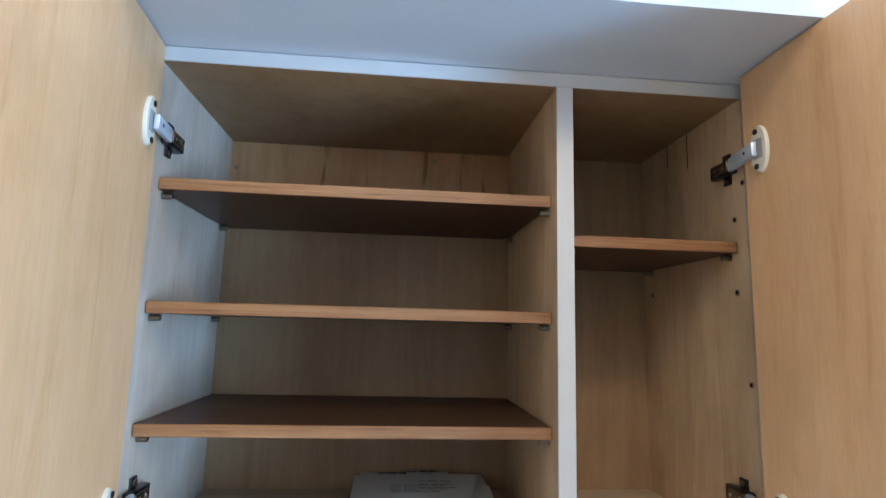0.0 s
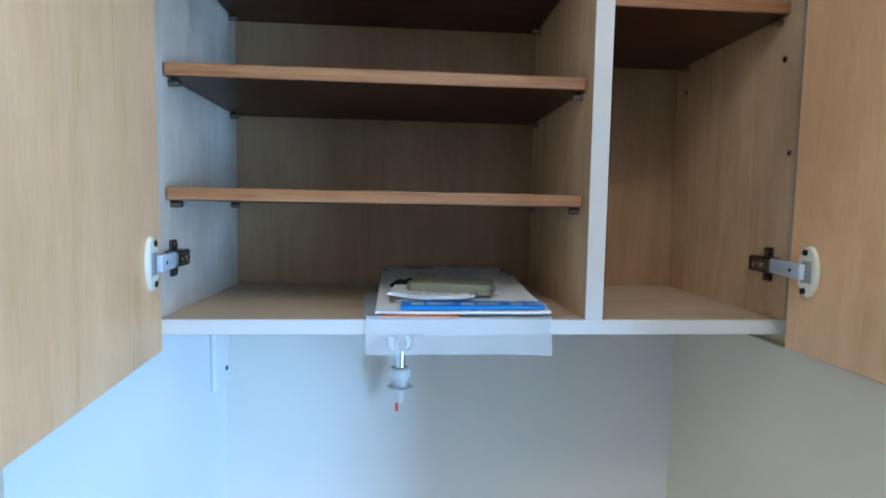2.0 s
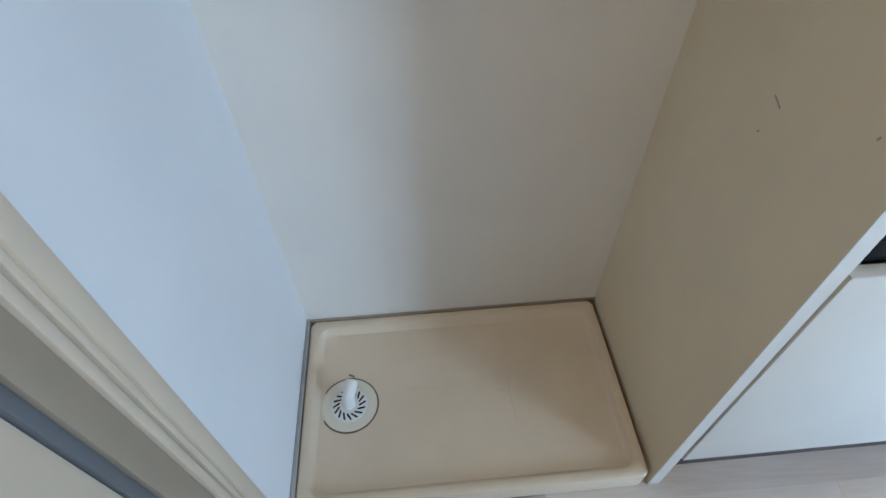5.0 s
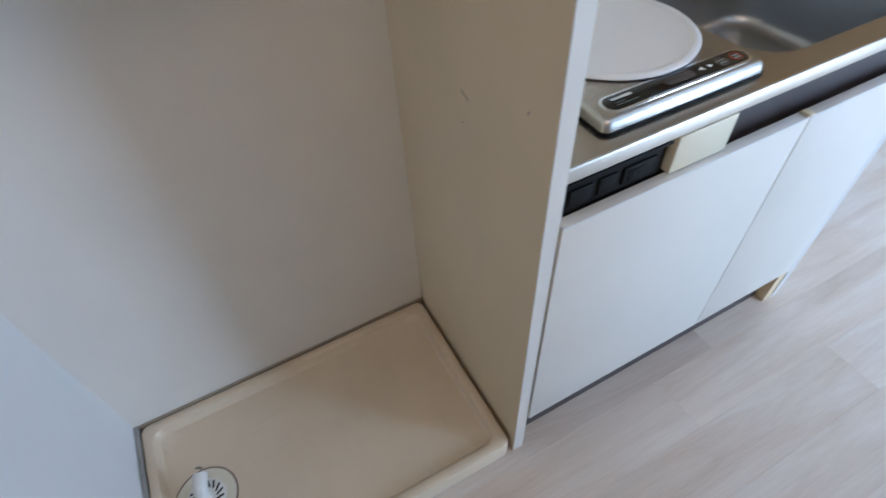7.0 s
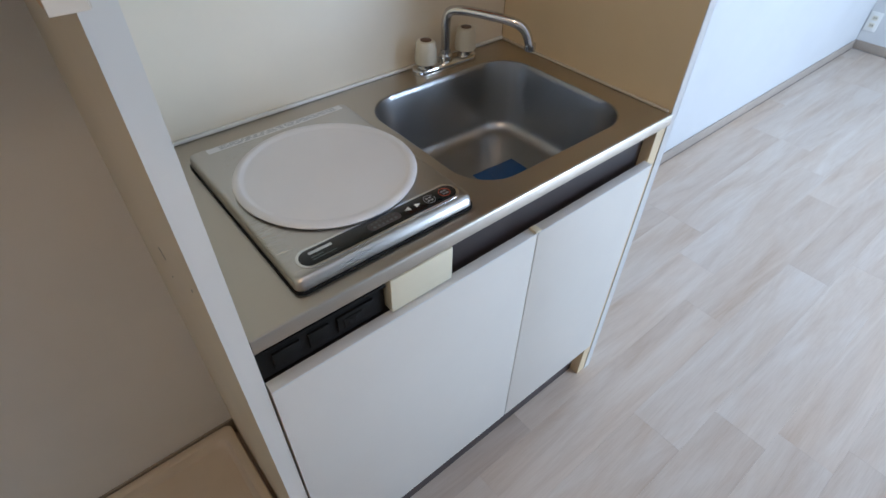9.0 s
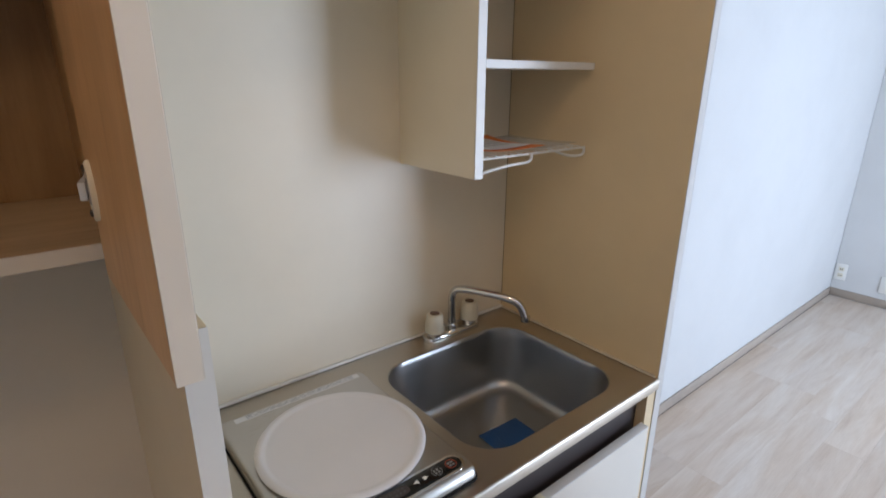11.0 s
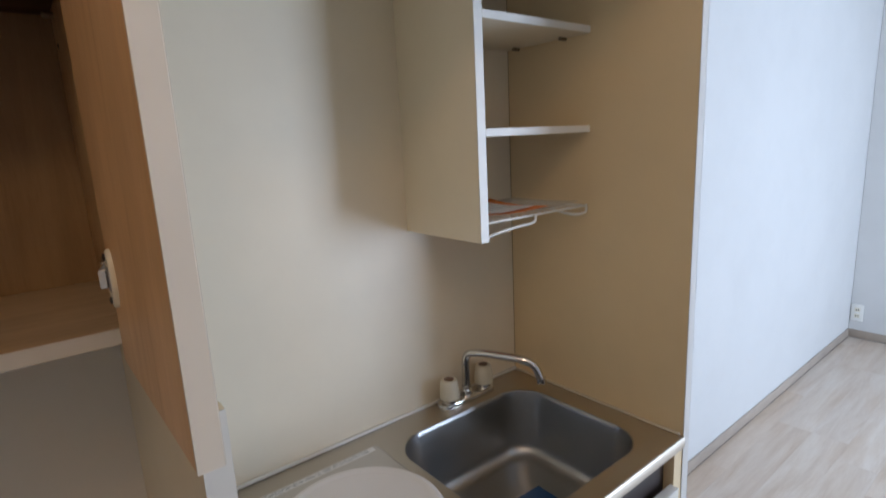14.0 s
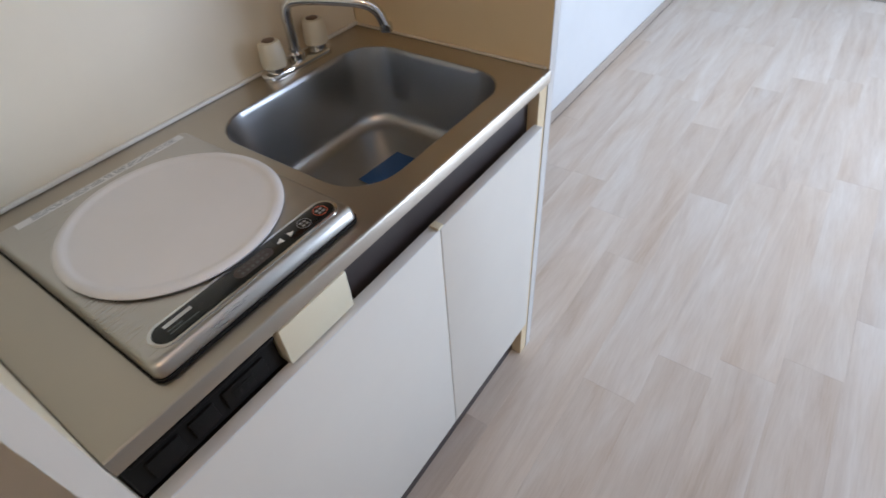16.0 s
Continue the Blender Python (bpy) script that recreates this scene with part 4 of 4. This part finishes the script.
def worktop():
    w = thing("worktop", (0.45, 0.24, 0.838), "brushed stainless steel worktop with built-in sink", "worktop")
    zt = 0.866
    x0, x1, y0, y1 = 0.009, KW - 0.001, -0.004, BK - 0.0005
    hole = rounded(SX0 - 0.004, SX1 + 0.004, SY0 - 0.004, SY1 + 0.004, 0.081, 10)
    bm = bmesh.new()
    outer = [bm.verts.new((x, y, zt)) for x, y in ((x0, y0 + 0.004), (x1, y0 + 0.004), (x1, y1), (x0, y1))]
    inner = [bm.verts.new((x, y, zt)) for x, y in hole]
    es = [bm.edges.new((lp[k], lp[(k + 1) % len(lp)])) for lp in (outer, inner) for k in range(len(lp))]
    bmesh.ops.triangle_fill(bm, edges=es, use_beauty=True, normal=(0, 0, 1))
    part("top_sheet", bm, M_STEEL, w, smooth=False)
    fr = [(y0 + 0.0042, zt), (y0 + 0.0015, zt - 0.001), (y0, zt - 0.004), (y0, 0.842), (y0 + 0.002, 0.8395), (y0 + 0.012, 0.8395)]
    bm = bmesh.new()
    a, b = [[bm.verts.new((x, y, z)) for y, z in fr] for x in (x0, x1)]
    for k in range(len(fr) - 1):
        bm.faces.new((a[k], b[k], b[k + 1], a[k + 1]))
    part("front_edge", bm, M_STEEL, w)
    part("back_lip", boxed(x0, x1, y1 - 0.007, y1, zt + 0.0003, zt + 0.008, bevel=0.0025), M_WHITEPLASTIC, w, "white sealant bead")
    part("side_lip", boxed(x1 - 0.006, x1, y0 + 0.01, y1 - 0.007, zt + 0.0003, zt + 0.006, bevel=0.002), M_EDGECREAM, w, "beige sealant bead")

    def ring(i, z, r):
        return [(x, y, z) for x, y in rounded(SX0 + i, SX1 - i, SY0 + i, SY1 - i, r, 10)]

    loops = [ring(-0.004, zt, 0.081), ring(-0.0025, zt - 0.0005, 0.080), ring(-0.001, zt - 0.0018, 0.079), ring(0.001, zt - 0.012, 0.078)]
    for k in range(1, 7):
        loops.append(ring(0.001 + 0.016 * k / 6, zt - 0.012 - 0.120 * k / 6, 0.078))
    for k in range(1, 7):
        t = radians(90 * k / 6)
        loops.append(ring(0.017 + 0.036 * (1 - math.cos(t)), 0.734 - 0.032 * math.sin(t), 0.078 - 0.018 * (1 - math.cos(t))))
    loops.append(ring(0.100, 0.700, 0.05))
    bm = loft(bmesh.new(), loops, False, True)
    bmesh.ops.reverse_faces(bm, faces=bm.faces[:]) if bm.faces[0].normal.z < 0 else None
    part("sink_bowl", bm, M_SINK, w, "stainless steel sink bowl with rounded corners")
    cx, cy = 0.655, 0.210
    d = part("drain", lathed([(0.048, 0), (0.048, 0.0018), (0.042, 0.0022), (0.038, 0.0010)], at(cx, cy, 0.6998), 32), M_CHROME, w)
    film = thing("drain_film", (cx, cy, 0.703), "dark blue film laid over the sink drain", "film")
    bm = sheet(0.606, 0.722, 0.166, 0.252, 0.7030, -3, 0.0, 0.0010, 31)
    part("film", bm, M_BLUETAPE, film)
    part("crease", lathed([(0.034, 0), (0.034, 0.0005), (0.030, 0.0006)], at(0.668, 0.205, 0.7052), 24), M_BLUETAPE, film)


worktop()


def mixer_tap():
    z = 0.8665
    t = thing("sink_tap", (0.685, 0.448, z), "chrome two-handle sink tap with ivory knobs", "tap")
    bm = slab(0.598, 0.768, 0.424, 0.466, z, z + 0.014, 0.018, 0.005)
    part("base_plate", bm, M_CHROME, t)
    for x, y in ((0.626, 0.442), (0.744, 0.447)):
        part("stem", lathed([(0.017, 0), (0.017, 0.010), (0.013, 0.014), (0.012, 0.020)], at(x, y, z + 0.013)), M_CHROME, t)
        prof = [(0.017, 0), (0.0238, 0.002), (0.0248, 0.010), (0.0236, 0.030), (0.0215, 0.043), (0.018, 0.048), (0.012, 0.049)]
        bm = lathed(prof, at(x, y, z + 0.023), 32)
        for v in bm.verts:
            a = math.atan2(v.co.y - y, v.co.x - x)
            if v.co.z < z + 0.068 and v.co.z > z + 0.026:
                f = 1 - 0.035 * (0.5 + 0.5 * math.cos(8 * a))
                v.co.x, v.co.y = x + (v.co.x - x) * f, y + (v.co.y - y) * f
        k = part("knob", bm, M_IVORY, t, "ivory plastic fluted knob")
        part("cap", lathed([(0.012, 0), (0.012, 0.0012), (0.009, 0.0022)], at(x, y, z + 0.0718)), M_BROWNCAP, k, "brown cap")
    part("spout_nut", lathed([(0.016, 0), (0.016, 0.012), (0.012, 0.016), (0.012, 0.022)], at(0.685, 0.447, z + 0.013)), M_CHROME, t)
    part("spout", piped([(0.685, 0.447, z + 0.02), (0.685, 0.447, z + 0.070), (0.685, 0.447, z + 0.118), (0.703, 0.421, z + 0.124), (0.735, 0.374, z + 0.120), (0.768, 0.324, z + 0.113), (0.783, 0.304, z + 0.098), (0.790, 0.295, z + 0.066)], 0.0098, 18), M_CHROME, t, "swivelling chrome spout")
    part("aerator", lathed([(0.0118, 0), (0.0124, 0.002), (0.0118, 0.014)], at(0.7905, 0.2945, z + 0.058)), M_CHROME, t)


mixer_tap()


def capsule(x0, x1, y0, y1, z0, z1):
    return slab(x0, x1, y0, y1, z0, z1, (y1 - y0) / 2 - 0.0002, 0.0008, 8)


def induction_hob():
    x0, x1, y0, y1, z = 0.089, 0.391, 0.024, 0.402, 0.8662
    h = thing("induction_hob", (0.24, 0.2, z), "single stainless steel induction hob with white round cover", "hob")
    part("gasket", slab(x0 - 0.002, x1 + 0.002, y0 - 0.002, y1 + 0.002, z, z + 0.005, 0.014), M_BLACK, h, "dark rubber gasket")

    def ring(i, zz, r, f=0.0):
        return [(x, y + f if y < 0.06 else y, zz) for x, y in rounded(x0 + i, x1 - i, y0 + i, y1 - i, r, 6)]

    loops = [ring(0, z + 0.004, 0.012), ring(0.0005, z + 0.009, 0.012), ring(0.0015, z + 0.0165, 0.011, 0.001), ring(0.0030, z + 0.0202, 0.010, 0.003), ring(0.0055, z + 0.0220, 0.009, 0.004), ring(0.009, z + 0.0224, 0.008, 0.005)]
    part("body", loft(bmesh.new(), loops), M_HOBSTEEL, h)
    zt = z + 0.0224
    cx, cy, r = 0.246, 0.216, 0.1435
    # dark disc drawn as the shadow line below the cover's rim
    part("plate_shadow_ring", lathed([(r - 0.002, 0), (r - 0.002, 0.003)], at(cx, cy, zt - 0.0005), 64), M_HINGEDARK, h, "dark ring in place of the cover's shadow")
    part("cover_plate", lathed([(r, 0.0), (r + 0.0006, 0.0025), (r - 0.002, 0.0048), (r - 0.009, 0.0058), (r - 0.0125, 0.0048), (r - 0.016, 0.0030), (r - 0.019, 0.0028), (0.02, 0.0036)], at(cx, cy, zt + 0.0024), 96), M_HOTPLATE, h, "round matt white cover plate")
    part("panel_rim", capsule(0.107, 0.3805, 0.0365, 0.0760, zt - 0.002, zt + 0.0014), M_CHROME, h, "polished rim")
    p = part("control_panel", capsule(0.1115, 0.3760, 0.0405, 0.0720, zt, zt + 0.0020), M_GLASSBLACK, h, "black glossy control panel")
    zp = zt + 0.0020
    part("display", capsule(0.218, 0.274, 0.0475, 0.0655, zp - 0.0004, zp + 0.0003), M_DARKRECESS, p)
    for k in range(6):
        part("indicator", boxed(0.226 + k * 0.0072, 0.2295 + k * 0.0072, 0.0515, 0.0550, zp + 0.0002, zp + 0.0006), M_DIMINK, p, smooth=False)
        part("indicator", boxed(0.226 + k * 0.0072, 0.2295 + k * 0.0072, 0.0595, 0.0615, zp + 0.0002, zp + 0.0006), M_DIMINK, p, smooth=False)
    for x, s in ((0.288, -1), (0.306, 1)):
        bm = bmesh.new()
        f = bm.faces.new([bm.verts.new(q) for q in ((x - s * 0.004, 0.0525, zp + 0.0004), (x + s * 0.005, 0.0570, zp + 0.0004), (x - s * 0.004, 0.0615, zp + 0.0004))])
        e = bmesh.ops.extrude_face_region(bm, geom=[f])
        bmesh.ops.translate(bm, verts=[g for g in e["geom"] if isinstance(g, bmesh.types.BMVert)], vec=(0, 0, -0.0006))
        bmesh.ops.recalc_face_normals(bm, faces=bm.faces[:])
        part("arrow_key", bm, M_WHITEPLASTIC, p, "pale arrow sign", smooth=False)
    for x, m in ((0.328, M_GREYPLASTIC), (0.357, M_RED)):
        bm = bmesh.new()
        ring_pts = [(x + 0.0092 * math.cos(radians(a)), 0.0565 + 0.0092 * math.sin(radians(a)), zp + 0.0003) for a in range(0, 361, 15)]
        part("key_ring", pipe(bm, ring_pts, 0.0004, 5, 0), m, p)
        for dx, dy in ((-0.003, 0.003), (0.003, 0.003), (-0.003, -0.003), (0.003, -0.003)):
            part("print", boxed(x + dx - 0.002, x + dx + 0.002, 0.0565 + dy - 0.0016, 0.0565 + dy + 0.0016, zp, zp + 0.0004), M_GREYPLASTIC, p, smooth=False)
    part("print", boxed(0.128, 0.163, 0.0605, 0.0655, zp, zp + 0.0004), M_PALEINK, p, smooth=False)
    part("print", boxed(0.128, 0.146, 0.0535, 0.0552, zp, zp + 0.0004), M_DIMINK, p, smooth=False)
    part("print", boxed(0.128, 0.164, 0.0487, 0.0502, zp, zp + 0.0004), M_DIMINK, p, smooth=False)
    lab = part("warning_label", boxed(0.119, 0.376, 0.3785, 0.3925, zt - 0.0004, zt + 0.0004), M_PAPER, h, "narrow printed warning label", smooth=False)
    bars(lab, 0.140, 0.372, 0.3888, 3, zt + 0.0003, M_GREYPAPER, 0.0036, 0.0016, 12)


induction_hob()


def base_cabinet():
    b = thing("base_cabinet", (0.45, 0.25, 0.0), "white melamine sink base cabinet with two closed doors", "cabinet")
    zt, zb = 0.764, 0.146
    part("body", boxed(0.0088, KW - 0.0335, 0.030, BK - 0.001, zb - 0.01, 0.690), M_PANEL, b, smooth=False)
    part("recess_panel", boxed(0.0088, KW - 0.0335, 0.024, 0.0295, zb, 0.8385), M_DARKRECESS, b, "dark brown recessed rail", smooth=False)
    for x0, x1 in ((0.0105, 0.5175), (0.5205, 0.8640)):
        d = part("door", boxed(x0, x1, -0.012, 0.007, zb, zt, bevel=0.0012), M_DOORWHITE, b, "plain white melamine door")
        part("grip_edge", boxed(x0, x1, -0.0126, 0.0072, zt - 0.001, zt + 0.0030, bevel=0.001), M_EDGE, d)
    part("catch", boxed(0.5110, 0.5250, -0.0135, 0.004, zt + 0.0032, zt + 0.0085, bevel=0.001), M_CREAMBOX, b, "small brown latch")
    part("kick_board", boxed(0.0088, KW - 0.033, 0.0295, 0.045, FZ + 0.001, zb - 0.0105), M_DARKRECESS, b, "dark brown kick board", smooth=False)
    part("filler_strip", boxed(KW - 0.0315, KW - 0.0008, 0.002, 0.060, FZ + 0.001, 0.8385), M_PANEL, b, "tan side filler", smooth=False)
    o = thing("socket_strip", (0.11, 0.015, 0.80), "black socket strip below the worktop's front edge", "socket")
    part("housing", boxed(0.0105, 0.2080, 0.010, 0.0235, 0.768, 0.8380, bevel=0.003), M_BLACK, o)
    for x, w in ((0.050, 0.040), (0.098, 0.032), (0.156, 0.060)):
        s = part("module", boxed(x - w / 2, x + w / 2, 0.0060, 0.0102, 0.781, 0.811, bevel=0.0015), M_BLACK, o)
    s = part("socket", boxed(0.136, 0.166, 0.0046, 0.0062, 0.784, 0.804, bevel=0.0008), M_BLACK, o)
    for x in (0.146, 0.156):
        part("slot", boxed(x - 0.0014, x + 0.0014, 0.0040, 0.0048, 0.789, 0.799), M_VOID, s, smooth=False)
    part("hood_lip", boxed(0.020, 0.206, 0.0020, 0.0098, 0.826, 0.831, bevel=0.001), M_BLACK, o)
    part("drawer_front", boxed(0.2105, 0.3265, -0.0035, 0.0235, 0.7705, 0.8375, bevel=0.002), M_CREAMBOX, b, "cream plastic drawer front")


base_cabinet()

# ---- floors, pieces last ----
FX, FY = -0.263, -0.012


def floors():
    f = solid("floor", boxed(FX + 0.001, RE, WY, RW - 0.001, -0.12, FZ - 0.0022), M_GROUT, "pale whitewashed oak vinyl plank floor", "floor", kind="structure", smooth=False)
    W, L = 0.150, 0.990
    starts = {0: 0.42, 1: 0.62, -1: 0.895, -2: 1.085}
    lengths = {}
    rnd = random.Random(4)

    def plank_mesh(length, width):
        key = (round(length, 3), round(width, 3))
        if key not in lengths:
            bm = boxed(0.0001, length - 0.0001, 0.0001, width - 0.0001, -0.0020, 0.0, bevel=0.0002, seg=1)
            me = bpy.data.meshes.new("plank")
            bm.to_mesh(me)
            bm.free()
            me.materials.append(M_PLANK)
            lengths[key] = me
        return lengths[key]

    y0s = -0.19
    for row in range(-18, 5):
        ya, yb = max(y0s + row * W, WY + 0.001), min(y0s + (row + 1) * W, RW - 0.009)
        if yb - ya < 0.01:
            continue
        s = starts.get(row, rnd.uniform(0, L))
        s -= L * math.ceil((s - FX) / L)
        if ya < -1.26:
            lo = 0.353
        else:
            lo = FX + 0.002
        x = s
        while x < RE - 0.01:
            a, b = max(x, lo), min(x + L, RE - 0.009)
            if b - a > 0.02:
                p = new("plank", plank_mesh(b - a, yb - ya))
                p.parent = f
                p.location = (a, ya, FZ)
            x += L
    return f


floors()


def entry():
    e = solid("entry_floor", boxed(-0.95, FX - 0.001, -1.25, FY + 0.005, -0.15, -0.112), M_GROUT, "terracotta tiled entry floor, one step down", "floor", kind="structure", smooth=False)
    bm = boxed(0.002, 0.098, 0.002, 0.098, -0.012, 0.0, bevel=0.0015, seg=1)
    me = bpy.data.meshes.new("tile")
    bm.to_mesh(me)
    bm.free()
    me.materials.append(M_TILE)
    for i in range(6):
        for j in range(12):
            t = new("tile", me)
            t.parent = e
            t.location = (-0.845 + i * 0.1 - 0.04, -1.245 + j * 0.1, -0.105)
    solid("trim_entry_side", boxed(FX - 0.030, FX, -1.25, FY - 0.031, -0.112, FZ + 0.004, bevel=0.002), M_KAMACHI, "greyish beige wooden sill at the step", "trim", kind="structure")
    solid("trim_entry_front", boxed(NL + 0.001, FX, FY - 0.030, FY + 0.002, -0.112, FZ + 0.004, bevel=0.002), M_KAMACHI, "greyish beige wooden sill beside the washer pan", "trim", kind="structure")
    solid("floor_niche", boxed(NL, FX, FY + 0.003, BK, -0.12, FZ + 0.0005), M_GROUT, "concrete bed below the washer pan", "floor", kind="structure", smooth=False)


entry()
